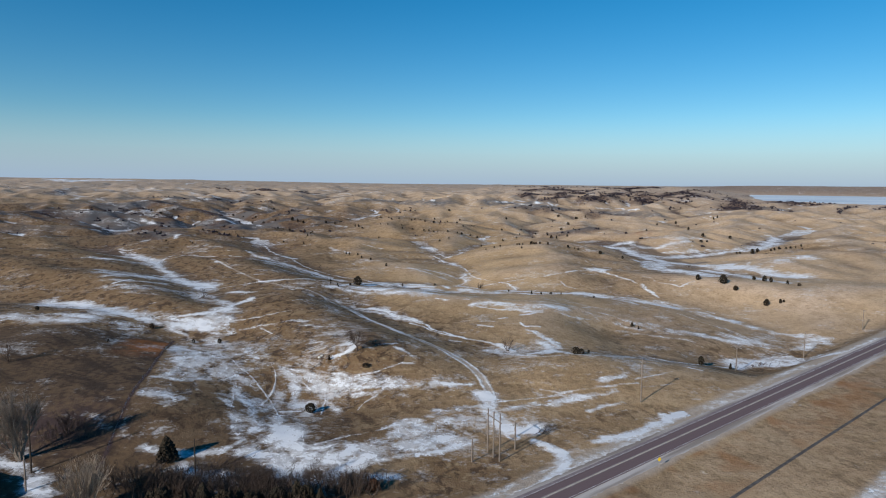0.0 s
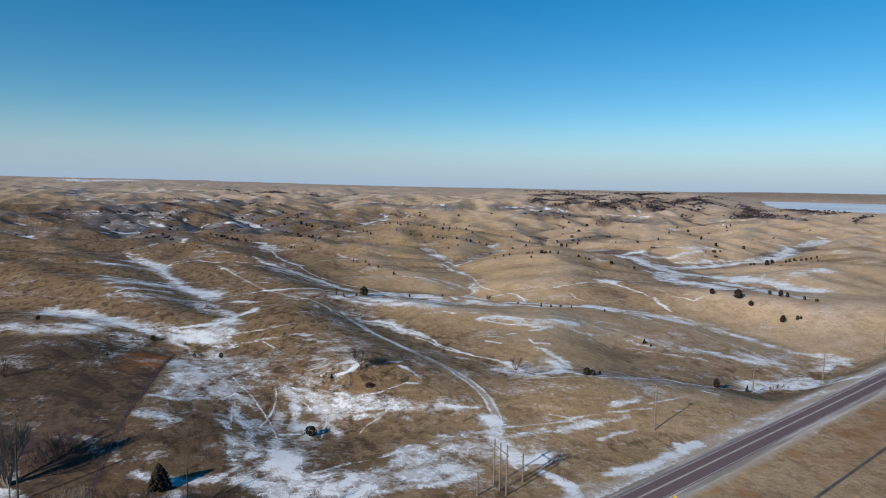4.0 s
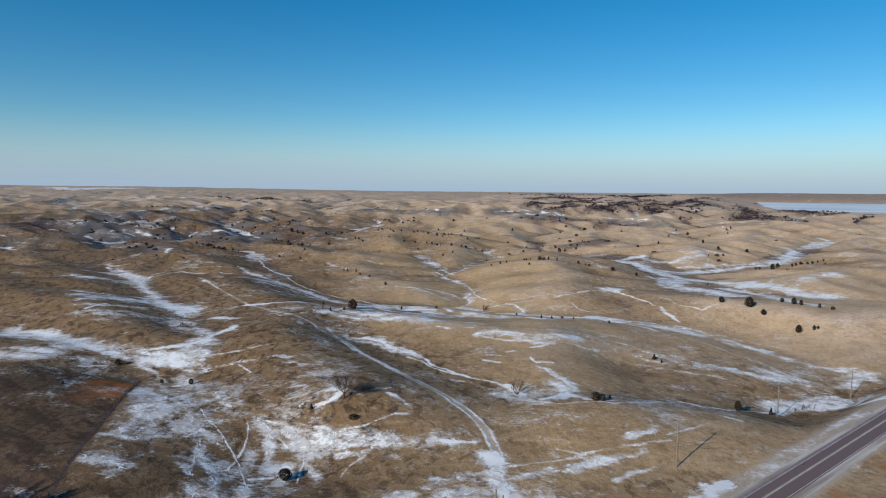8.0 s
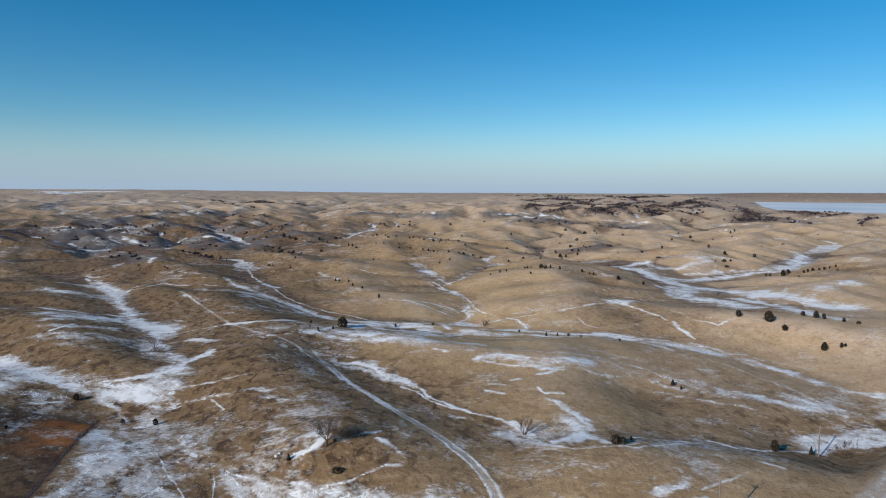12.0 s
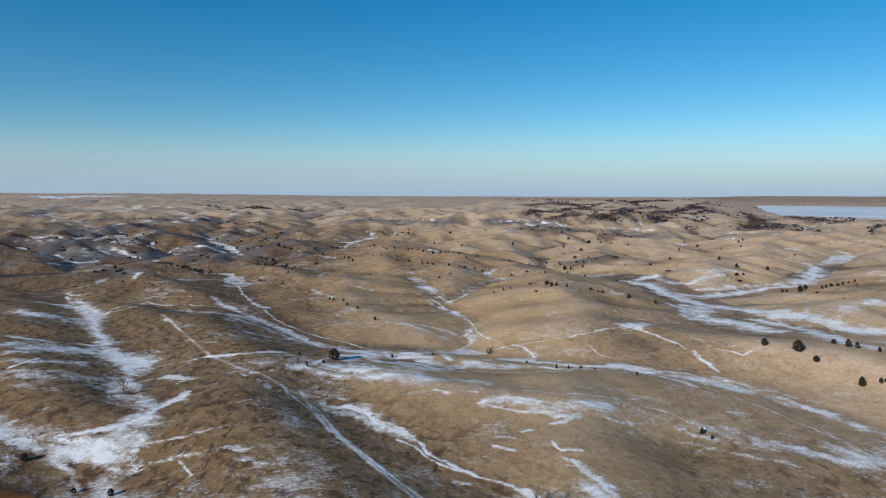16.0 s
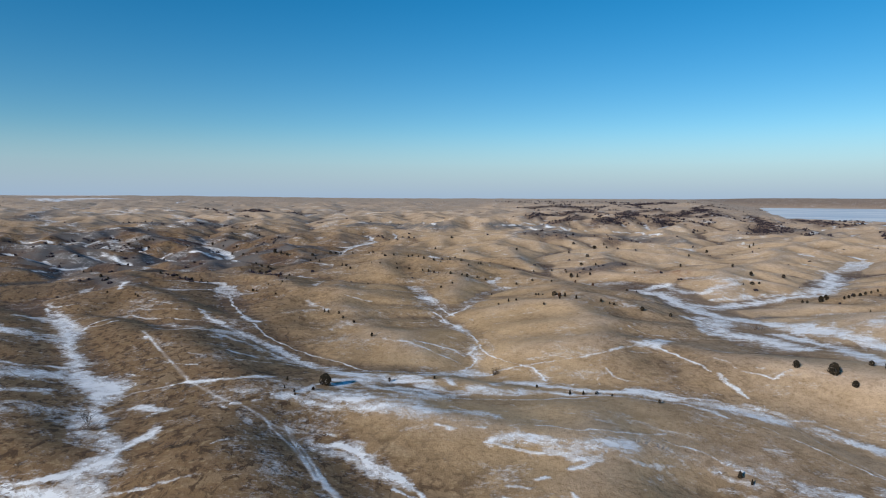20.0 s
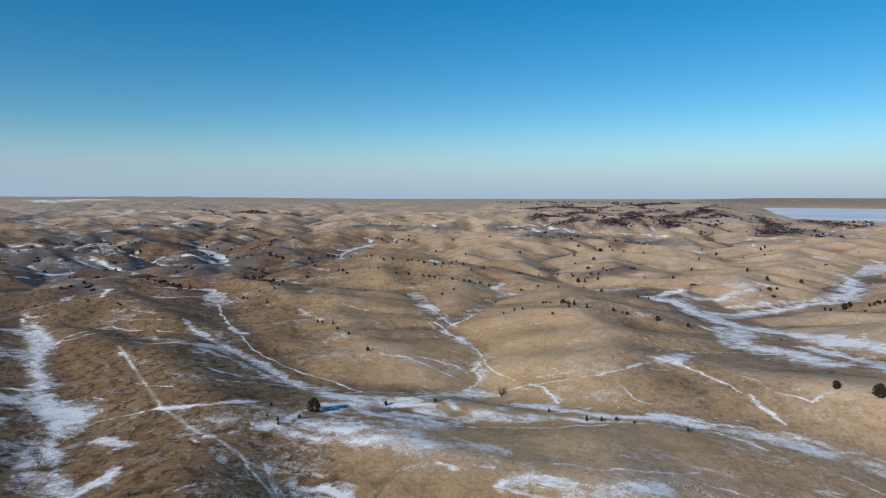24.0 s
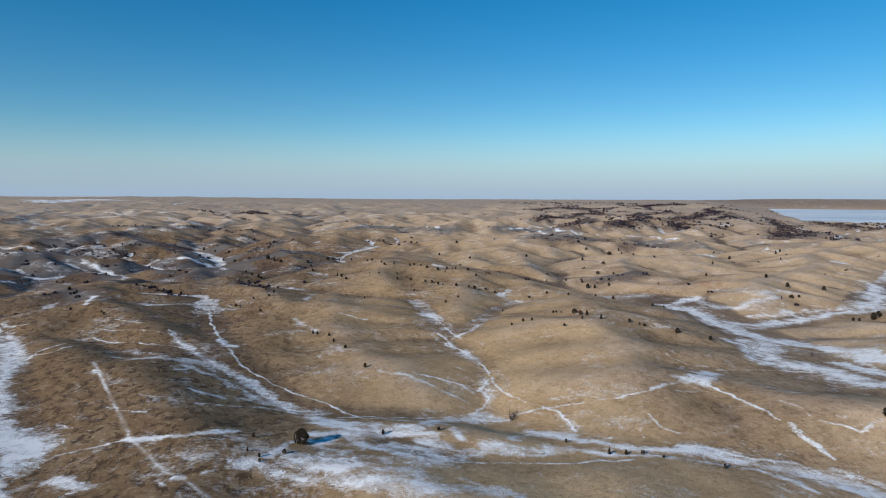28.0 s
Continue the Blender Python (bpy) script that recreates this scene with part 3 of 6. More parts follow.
drift(3, 0.84, (-376, 827), (-360, 825), (-390, 909))
drift(3.5, 1.04, (-360, 1011), (-345, 1012), (-331, 1009), (-320, 1018), (-259, 897))
drift(2.5, 0.77, (-336, 1008), (-347, 1087), (-323, 1066))
drift(2, 0.68, (-454, 880), (-450, 916), (-438, 931))
drift(2, 0.68, (-332, 810), (-316, 802))
drift(3, 0.74, (-431, 775), (-424, 785))
drift(3, 0.84, (-265, 629), (-274, 652), (-276, 662))
drift(1.12, 0.5, (-223, 674), (-209, 684), (-176, 667), (-144, 637))
drift(2.5, 0.63, (-107, 608), (-93, 588), (-86, 572))
drift(2, 0.59, (-147, 794), (-119, 797))
drift(5, 0.74, (-41, 1409), (-18, 1349))
drift(4, 0.64, (-190, 1408), (-161, 1436))
drift(4, 0.64, (-122, 1440), (-116, 1509))
drift(5, 0.94, (117, 1338), (160, 1390), (187, 1390), (193, 1266), (212, 1218))
drift(4, 0.74, (142, 1334), (178, 1237))
drift(3, 0.74, (196, 1186), (268, 1298))
drift(4, 0.84, (314, 1282), (346, 1290), (353, 1194), (371, 1194))
drift(3, 0.54, (370, 1121), (409, 1134))
drift(3, 0.74, (429, 1037), (470, 1102), (446, 1031), (468, 1038))
drift(5, 0.74, (653, 1256), (745, 1357), (803, 1414))
drift(3, 0.54, (465, 1162), (498, 1175))
drift(4, 0.94, (-15, 843), (-8, 842))
drift(1.12, 0.64, (50, 808), (57, 767), (67, 758))
drift(8, 0.84, (-990, 2449), (-1050, 2665), (-1064, 2754))
drift(2.98, 0.74, (-46.5, 325.0), (-37.4, 320.9), (-26.0, 312.9), (-17.2, 303.8), (-12.1, 298.8))
drift(0.9, 0.92, (-14.7, 295.8), (-8.0, 290.7), (-3.3, 280.7), (1.9, 274.7), (6.8, 272.6), (12.3, 268.6))
drift(1.7, 0.6, (-51.6, 329.1), (-45.7, 338.0), (-38.7, 336.0))
drift(1.7, 0.6, (-30.1, 329.0), (-26.7, 328.0))
drift(0.48, 0.55, (-11.6, 276.8), (-6.1, 289.7))
drift(2.98, 0.83, (16.7, 321.2), (23.3, 325.2), (33.9, 325.3), (45.8, 321.2), (56.7, 323.2), (65.4, 324.0))
drift(1.12, 0.92, (14.7, 322.2), (22.7, 318.1), (34.4, 314.1), (44.7, 315.1))
drift(1.7, 0.83, (39.7, 304.0), (44.9, 306.0), (51.1, 312.1), (55.5, 318.1))
drift(0.75, 0.83, (33.5, 338.3), (40.0, 337.3), (48.0, 332.3), (61.5, 334.1), (82.0, 342.8))
drift(1.12, 0.74, (-2.2, 338.3), (4.4, 333.3))
drift(0.75, 0.64, (8.8, 334.4), (15.3, 332.3))
drift(1.7, 0.69, (4.9, 363.2), (18.6, 349.3))
drift(3.4, 0.48, (-44.1, 362.4), (-24.2, 358.4), (-7.2, 355.4))
drift(0.75, 0.74, (77.2, 334.9), (85.3, 332.7), (90.8, 329.6), (94.9, 323.5))
drift(1.7, 0.6, (56.6, 314.1), (64.4, 312.9), (75.7, 316.6))
drift(1.12, 0.92, (28.3, 298.0), (31.2, 299.0))
drift(0.75, 0.64, (18.6, 294.9), (25.8, 292.9))
drift(1.12, 0.74, (18.0, 287.8), (23.8, 283.8))
drift(0.9, 0.83, (37.0, 288.9), (38.7, 283.9), (45.7, 283.9))
drift(2.12, 1.01, (39.4, 278.8), (42.2, 275.8), (44.3, 270.7), (45.8, 266.6))
drift(4.25, 0.7, (89.1, 319.4), (97.4, 314.3), (106.7, 308.3), (115.8, 303.2), (127.0, 299.2), (138.9, 297.1), (147.2, 296.0))
drift(1.12, 0.74, (97.8, 320.4), (105.5, 314.3), (111.6, 310.3))
drift(2.55, 0.55, (90.9, 308.3), (99.5, 301.2), (107.3, 294.2), (119.8, 290.1))
drift(4.25, 0.85, (148.1, 359.3), (157.9, 355.2), (164.6, 343.1), (170.3, 329.0))
drift(0.48, 0.87, (126.2, 359.6), (132.3, 347.5), (139.0, 338.3), (142.6, 329.3), (147.3, 316.2), (151.4, 302.0))
drift(1.7, 0.74, (122.8, 380.6), (133.8, 370.5), (155.1, 372.4))
drift(1.7, 0.92, (158.0, 368.3), (160.6, 366.3))
drift(1.7, 0.5, (115.6, 336.5), (126.2, 335.4))
drift(0.6, 0.6, (161.7, 368.2), (170.0, 359.2), (179.8, 352.1))
drift(11.9, 0.95, (248.5, 538.5), (248.9, 505.4), (254.8, 485.2), (269.1, 471.1))
drift(6.8, 1, (220.8, 523.2), (229.8, 491.2), (232.1, 460.2), (222.4, 425.4), (228.4, 413.3))
drift(8.5, 0.8, (276.5, 519.9), (305.3, 534.0), (317.4, 541.1))
drift(5.1, 0.8, (-267, 551), (-224, 486), (-198, 447), (-184, 424), (-164, 397), (-147, 377), (-135, 366))
drift(0.9, 1.01, (-248.3, 525.9), (-211.3, 466.9), (-199.1, 446.8), (-189.8, 432.7))
drift(0.75, 0.92, (-149.6, 387.4), (-134.9, 373.4), (-133.3, 376.4))
drift(0.68, 0.83, (-223.0, 503.0), (-211.7, 504.2), (-209.3, 518.2))
drift(2.55, 0.83, (-230.7, 420.0), (-216.3, 415.9), (-200.2, 408.9), (-188.8, 413.7), (-178.7, 413.6))
drift(4.25, 0.5, (-200.7, 377.0), (-189.1, 382.9), (-176.3, 387.7), (-161.9, 390.5))
drift(1.12, 0.92, (-183.9, 352.9), (-183.4, 360.9), (-183.2, 369.9))
drift(4.25, 0.55, (-284.8, 508.2), (-248.9, 481.1), (-223.8, 474.0), (-208.5, 458.9))
drift(1.7, 0.74, (-300, 589), (-274, 553), (-257, 527))
drift(3.4, 0.85, (-138.1, 357.3), (-124.9, 340.3), (-110.7, 320.4), (-104.4, 311.3))
drift(2.55, 0.78, (-114.4, 317.3), (-103.4, 311.3), (-101.4, 320.3), (-100.7, 328.4))
drift(3.4, 0.8, (-147.0, 367.4), (-135.7, 357.3))
drift(2.12, 0.74, (-121.0, 359.4), (-110.0, 350.4), (-104.5, 351.5))
drift(1.12, 1.01, (-122.2, 291.1), (-115.7, 294.2), (-108.6, 298.2), (-104.0, 304.3), (-103.5, 309.3))
drift(4.25, 0.7, (-107.6, 296.2), (-102.2, 291.1), (-97.4, 285.0), (-95.6, 277.8), (-91.8, 271.8))
drift(4.25, 0.75, (-104.0, 306.3), (-99.2, 294.2), (-95.9, 281.9))
drift(5.95, 0.9, (-140.5, 290.1), (-130.6, 286.0), (-121.7, 282.9), (-113.5, 280.8), (-103.8, 278.8))
drift(1.12, 0.74, (-95.3, 286.0), (-85.1, 287.1), (-77.0, 289.3), (-69.6, 291.3))
drift(1.7, 0.69, (-88.3, 274.9), (-78.7, 276.0), (-72.0, 276.1), (-63.9, 277.2), (-59.1, 275.2))
drift(2.55, 0.5, (-57.6, 268.1), (-50.0, 264.1), (-47.2, 265.1))
drift(1.12, 0.83, (-73.9, 312.5), (-71.2, 316.5))
drift(0.52, 0.83, (-79.1, 272.9), (-72.9, 265.9), (-70.8, 262.9))
drift(1.7, 0.5, (-61.2, 290.3), (-54.5, 292.3))
drift(1.7, 0.5, (-142.6, 307.5), (-140.3, 308.5))
drift(5.95, 0.9, (-210.0, 332.8), (-180.9, 312.9), (-157.4, 299.1), (-140.0, 289.0), (-123.7, 283.9), (-108.4, 279.9))
drift(3.4, 0.8, (-174.1, 282.1), (-163.8, 280.1), (-152.1, 279.1))
drift(0.75, 1.01, (-138.3, 266.9), (-130.6, 271.8))
drift(1.12, 0.92, (-122.6, 291.1), (-114.2, 293.2), (-107.4, 299.3))
drift(2.55, 0.83, (-109.4, 304.3), (-104.1, 309.4), (-99.4, 324.5))
drift(5.1, 0.7, (-108.5, 314.4), (-103.0, 294.2), (-100.0, 281.0), (-96.9, 270.8), (-93.0, 258.7))
drift(1.7, 0.64, (-120.7, 277.7), (-110.8, 270.7), (-100.5, 259.7))
drift(4.25, 0.7, (-101.9, 234.8), (-94.2, 231.8), (-86.5, 226.8))
drift(5.95, 0.6, (-92.6, 208.8), (-85.7, 207.8), (-78.5, 205.8))
drift(2.12, 0.74, (-93.8, 199.8), (-82.7, 198.8), (-76.5, 204.7))
drift(2.55, 0.83, (-90.7, 184.8), (-84.6, 183.8), (-78.6, 182.7), (-79.8, 178.7))
drift(1.7, 0.64, (-73.6, 180.6), (-70.1, 181.6))
drift(4.25, 0.7, (-76.8, 242.9), (-69.5, 232.9), (-62.5, 222.8), (-57.8, 218.8))
drift(3.4, 0.6, (-71.9, 244.9), (-63.1, 230.0))
drift(2.55, 0.78, (-55.8, 217.7), (-50.4, 210.5), (-48.4, 203.4), (-47.6, 198.3))
drift(5.95, 0.55, (-65.3, 192.5), (-61.0, 192.4), (-55.2, 192.3), (-59.7, 182.4))
drift(2.55, 0.64, (-53.8, 188.4), (-52.2, 196.3), (-52.7, 202.4))
drift(0.32, 0.87, (-79.5, 230.8), (-71.6, 219.8), (-64.0, 210.7), (-58.4, 203.4), (-53.7, 196.3), (-48.9, 186.3))
drift(0.32, 0.87, (-60.8, 222.8), (-56.4, 211.6), (-55.4, 201.4), (-55.6, 191.4))
drift(0.32, 0.83, (-68.0, 206.6), (-65.8, 195.6), (-62.6, 183.5))
drift(0.32, 0.83, (-68.5, 204.6), (-64.2, 190.5))
drift(0.32, 0.87, (-58.2, 219.8), (-53.4, 217.7), (-49.7, 213.7), (-50.7, 211.6))
drift(0.4, 0.87, (-55.6, 219.8), (-49.2, 217.8))
drift(2.55, 0.92, (-45.1, 197.3), (-42.7, 199.3), (-39.9, 194.3), (-40.0, 189.3))
drift(0.75, 0.92, (-48.5, 189.3), (-43.7, 192.3))
drift(0.4, 0.87, (-47.2, 210.5), (-44.1, 207.4))
drift(2.72, 0.69, (-35.1, 209.6), (-27.4, 206.6), (-19.6, 206.7), (-11.9, 207.8), (-7.2, 208.8))
drift(1.7, 0.69, (-28.2, 202.5), (-22.1, 202.6), (-17.8, 204.7))
drift(0.9, 0.97, (-3.2, 207.9), (2.3, 206.8), (10.1, 207.9))
drift(1.87, 0.83, (-2.4, 207.9), (3.1, 206.9))
drift(0.6, 0.74, (-25.6, 191.4), (-24.2, 196.5), (-20.5, 201.6))
drift(0.4, 0.87, (-36.2, 188.3), (-37.2, 198.3), (-38.3, 208.5), (-38.2, 211.6))
drift(2.12, 0.6, (-44.3, 211.6), (-39.5, 211.6))
drift(1.12, 1.01, (-39.2, 224.2), (-35.0, 226.3), (-31.4, 230.4))
drift(2.12, 0.64, (-38.6, 231.4), (-31.9, 233.5))
drift(0.75, 0.83, (-25.9, 229.4), (-16.1, 237.5))
drift(0.6, 0.74, (-51.6, 240.2), (-45.1, 240.4))
drift(2.12, 0.69, (-15.5, 231.4), (-9.9, 227.3))
drift(0.75, 1.01, (-36.9, 214.8), (-32.7, 213.8))
drift(0.75, 0.69, (-30.0, 212.8), (-22.2, 215.0), (-14.5, 220.2), (-9.6, 222.2))
drift(0.75, 0.64, (-54.2, 266.4), (-45.2, 263.5))
drift(1.05, 1.06, (-22.9, 314.4), (-14.8, 306.3), (-7.0, 294.3), (-2.2, 283.2), (4.5, 275.2), (10.8, 270.2), (18.9, 265.2), (25.7, 260.2))
drift(2.12, 0.74, (-47.7, 327.3), (-34.6, 327.3), (-23.0, 316.4), (-9.6, 298.3))
drift(2.55, 0.57, (4.4, 266.1), (10.6, 264.1), (16.4, 258.1), (23.8, 251.1), (28.8, 244.2))
drift(2.12, 0.97, (46.5, 268.4), (48.1, 260.3), (48.9, 254.3))
drift(2.12, 0.92, (35.1, 242.3), (40.5, 246.3), (46.6, 248.3), (49.4, 239.4))
drift(0.9, 0.92, (39.0, 274.5), (45.1, 272.5))
drift(0.9, 0.83, (29.2, 240.2), (40.1, 234.3), (51.0, 234.5), (59.6, 239.4))
drift(0.75, 0.78, (59.9, 247.4), (71.7, 248.3), (78.2, 250.2))
drift(0.75, 0.83, (40.3, 235.4), (58.2, 234.5), (82.5, 251.1))
drift(0.75, 1.01, (87.0, 255.1), (90.1, 253.1), (93.0, 248.1))
drift(0.9, 1.01, (96.7, 250.1), (100.7, 248.1), (111.4, 253.9), (120.4, 257.8))
drift(1.12, 0.83, (92.5, 234.3), (95.2, 232.3), (97.8, 230.3))
drift(0.4, 0.78, (67.7, 213.2), (77.8, 220.2), (89.8, 228.3))
drift(3.4, 0.9, (124.5, 259.8), (136.1, 265.8), (147.8, 267.9), (159.5, 273.0))
drift(2.55, 0.83, (131.5, 268.8), (146.8, 276.9), (159.6, 280.0))
drift(5.1, 0.7, (142.3, 272.9), (158.9, 286.0), (174.5, 296.2), (190.1, 305.4))
drift(2.55, 0.78, (152.0, 267.9), (157.0, 266.1), (170.1, 276.2))
drift(2.98, 0.69, (96.5, 325.5), (106.3, 316.4), (116.5, 304.3), (131.1, 299.3), (145.1, 294.2), (155.0, 291.1), (165.3, 289.1))
drift(5.1, 0.8, (150.2, 363.6), (159.6, 352.4), (169.1, 338.4), (174.5, 324.3), (183.6, 310.3), (186.5, 297.3))
drift(1.7, 0.83, (55.8, 211.2), (60.4, 213.2), (64.4, 215.3))
drift(1.12, 0.83, (53.5, 206.1), (58.5, 207.1))
drift(0.75, 0.74, (34.8, 198.9), (43.5, 203.0), (53.5, 206.1), (67.4, 210.1))
drift(2.55, 0.74, (33.7, 191.8), (40.4, 195.9), (45.3, 197.9))
drift(0.48, 0.69, (66.0, 206.1), (73.4, 209.1), (82.6, 212.1))
drift(1.12, 0.83, (45.2, 186.8), (52.3, 191.9), (57.6, 194.9))
drift(3.4, 1, (16.7, 193.8), (16.3, 188.7))
drift(2.12, 0.74, (-0.5, 186.6), (7.9, 188.7), (15.1, 190.7))
drift(2.55, 0.6, (17.6, 187.7), (26.4, 190.7), (38.7, 194.8))
drift(0.52, 0.83, (18.2, 193.8), (33.4, 197.9), (39.8, 199.9))
drift(4.25, 1, (14.1, 199.1), (14.6, 193.0), (15.7, 184.9), (18.6, 178.8), (23.2, 175.8), (29.8, 176.8))
drift(2.55, 0.69, (-15.9, 175.9), (-6.3, 179.9), (3.8, 186.0), (12.6, 190.0))
drift(0.75, 0.92, (-32.8, 162.9), (-24.6, 168.9), (-15.7, 173.9), (-12.7, 177.9))
drift(3.4, 0.45, (-11.7, 163.8), (-2.7, 169.8), (8.4, 172.8))
drift(2.12, 0.74, (-19.3, 151.7), (-11.1, 155.7), (-1.1, 160.7), (9.7, 166.7))
drift(2.12, 0.64, (21.3, 188.9), (32.5, 193.9), (47.7, 198.0))
drift(0.75, 0.83, (34.1, 204.1), (41.0, 201.0))
drift(5.1, 1.1, (-34.6, 150.7), (-28.3, 154.7), (-21.7, 158.8), (-20.6, 161.8))
drift(3.4, 0.9, (-41.6, 161.9), (-37.9, 158.8), (-33.2, 157.8))
drift(2.55, 0.74, (-47.1, 183.9), (-41.8, 168.9), (-37.1, 161.9))
drift(2.12, 0.6, (-42.1, 200.9), (-34.4, 198.9), (-30.8, 187.9))
drift(1.7, 0.92, (-16.4, 144.6), (-10.4, 145.6))
drift(4.25, 1, (-34.1, 142.6), (-29.2, 144.7), (-25.7, 147.7))
drift(4.25, 0.6, (-65.8, 189.3), (-57.5, 174.1), (-53.3, 166.0))
drift(1.7, 0.83, (-63.2, 155.9), (-56.7, 157.9), (-52.7, 164.0))
drift(2.12, 0.92, (-76.2, 156.0), (-70.0, 154.9), (-64.6, 155.9))
drift(2.55, 0.92, (-63.6, 149.8), (-57.3, 147.7), (-52.8, 146.7))
drift(4.25, 0.95, (-42.7, 154.8), (-36.2, 151.7), (-38.0, 147.7))
drift(3.4, 1.05, (-108.2, 150.0), (-104.7, 148.9), (-98.0, 142.8), (-91.4, 136.8))
drift(1.12, 0.83, (-108.8, 154.0), (-100.3, 153.0))
drift(1.7, 0.6, (-108.2, 163.2), (-111.5, 159.2))
drift(1.7, 0.97, (42.7, 165.7), (49.1, 169.7), (61.2, 177.7), (75.2, 188.8))
drift(10, 0.8, (195, 659), (201, 614), (208, 580), (233, 567), (243, 520))
drift(8, 0.7, (187, 582), (190, 552), (193, 525), (207, 497), (213, 478))
drift(6, 0.8, (237, 664), (285, 680), (331, 694))
drift(9, 0.85, (-48.6, 372.2), (-34.8, 366.2), (-20.1, 361.4), (-9.7, 361.4))
drift(5, 0.8, (-33.4, 358.2), (-19.5, 355.4), (-6.0, 353.4), (7.2, 352.4))
drift(4, 0.85, (-66.4, 365.2), (-55.6, 364.1), (-43.9, 359.1))
drift(5, 0.8, (-30.8, 389.2), (-18.6, 385.2), (-2.9, 379.3))
drift(3, 0.9, (-52.2, 416.0), (-37.7, 408.1), (-24.9, 409.1), (-7.5, 407.2))
drift(4, 0.75, (13.2, 396.3), (27.4, 395.3), (41.9, 396.3))
drift(4, 0.7, (-131.4, 484.0), (-113.9, 474.9), (-94.7, 457.8), (-80.8, 445.7))
drift(5, 0.55, (-176.6, 523.7), (-146.9, 500.1), (-128.7, 498.9))
drift(5, 1, (-45.1, 175.9), (-40.8, 164.9), (-34.3, 155.8))
drift(4, 0.9, (-32.6, 161.9), (-23.9, 163.8), (-18.0, 165.8))
drift(5, 0.75, (-12.3, 171.9), (0.4, 177.9), (10.5, 182.9))
drift(5, 0.7, (-20.2, 158.8), (-8.6, 162.8), (3.5, 168.8))
drift(4, 1.05, (-24.3, 147.7), (-19.3, 151.7), (-16.9, 155.8))
drift(4, 0.9, (-49.6, 158.8), (-42.9, 155.8), (-35.3, 147.7))
drift(2, 1, (14.0, 184.9), (19.7, 173.7), (27.7, 173.7))
drift(3, 0.8, (-65.9, 200.4), (-58.8, 189.1), (-50.5, 172.0))
drift(2, 0.9, (-34.4, 210.2), (-26.2, 206.1), (-14.8, 206.2), (-7.3, 207.3))
drift(5, 0.8, (23.1, 323.2), (33.3, 321.2), (45.2, 318.2), (58.1, 320.1))
drift(3, 0.85, (34.8, 317.1), (43.9, 311.1), (49.6, 310.1))
drift(9, 0.8, (-216.1, 399.0), (-196.9, 394.9), (-182.8, 398.7), (-170.1, 400.6))
drift(9, 0.55, (-179.7, 346.8), (-160.6, 345.7), (-142.5, 354.4))
drift(9, 0.75, (-283.4, 506.1), (-246.7, 483.1), (-215.8, 465.9))
drift(6, 0.7, (-300, 554), (-275, 548), (-246, 525))
drift(5, 0.7, (-192.3, 364.9), (-176.8, 363.8), (-163.7, 370.6))
drift(6, 0.7, (-142.5, 354.4), (-126.3, 332.3), (-110.9, 314.3))
drift(6, 0.7, (-130.3, 291.1), (-117.1, 287.0), (-104.8, 283.9))
drift(4, 0.7, (-47.9, 332.0), (-34.1, 326.9), (-19.8, 310.9))
drift(4, 0.7, (-105.3, 350.5), (-109.3, 343.4))
drift(6, 0.62, (-41.8, 380.4), (-20.4, 372.4), (-0.1, 378.2))
drift(3, 0.8, (-11.3, 400.1), (5.3, 391.1), (21.4, 389.0), (43.8, 395.9))
drift(8, 0.85, (-200.1, 318.9), (-163.4, 301.1), (-132.6, 288.0))
drift(6, 0.7, (-167.0, 272.0), (-152.9, 270.0), (-137.1, 275.9))
drift(7, 0.7, (-107.2, 250.7), (-88.1, 222.9), (-83.2, 205.8))
drift(6, 0.65, (-87.4, 236.8), (-73.7, 216.8), (-66.1, 205.6))
drift(6, 0.6, (-87.7, 250.8), (-75.9, 230.9), (-65.1, 215.7))
drift(2.2, 1.05, (-37.5, 329.3), (-22.8, 313.3), (-9.5, 296.3))
drift(1.6, 1.1, (16.9, 266.2), (24.7, 260.2), (28.6, 250.2))
drift(3, 0.8, (20.0, 252.1), (25.0, 244.1), (33.4, 237.3))
drift(3, 1.05, (42.3, 262.3), (45.7, 253.3), (41.7, 242.3))
drift(4, 0.75, (-35.5, 211.7), (-24.6, 208.7), (-11.9, 208.9))
drift(4, 0.7, (-47.8, 212.6), (-40.6, 209.5), (-36.1, 203.4))
drift(6, 0.75, (125.1, 264.8), (141.7, 271.9), (157.7, 277.0))
drift(6, 0.7, (141.4, 310.3), (152.6, 299.2), (160.7, 289.1))
drift(5, 0.7, (107.8, 320.4), (121.8, 305.3), (137.7, 298.3))
drift(2.5, 0.75, (38.7, 194.8), (48.5, 198.9), (57.2, 203.0))
drift(2.6, 1.2, (46.5, 168.7), (54.7, 172.7), (65.2, 179.7), (72.4, 185.8))
drift(7, 0.75, (-192.8, 272.8), (-173.0, 272.7), (-151.0, 268.6), (-134.9, 275.3))
drift(5, 0.7, (-104.3, 238.9), (-92.2, 219.9), (-88.9, 202.8))
drift(5, 0.6, (-109.5, 267.8), (-81.2, 222.8), (-67.2, 204.5))
drift(4, 0.8, (124.7, 261.3), (140.2, 268.3), (159.7, 272.3))
drift(2.5, 0.9, (155.8, 257.7), (173.1, 262.9), (203.5, 286.0))
drift(60, 1.1, (-1480, 2498), (-1605, 2886), (-1432, 2881))  # far
drift(9, 0.7, (-780, 1344), (-759, 1414))  # far
CULVERT = [(26.1, 167.9), (30.1, 164.3), (32.4, 160.4), (32.7, 154.1), (29.2, 146.9), (22.6, 139.5), (17.4, 134.2)]
drift(1.8, 1, *CULVERT)  # culvert snow
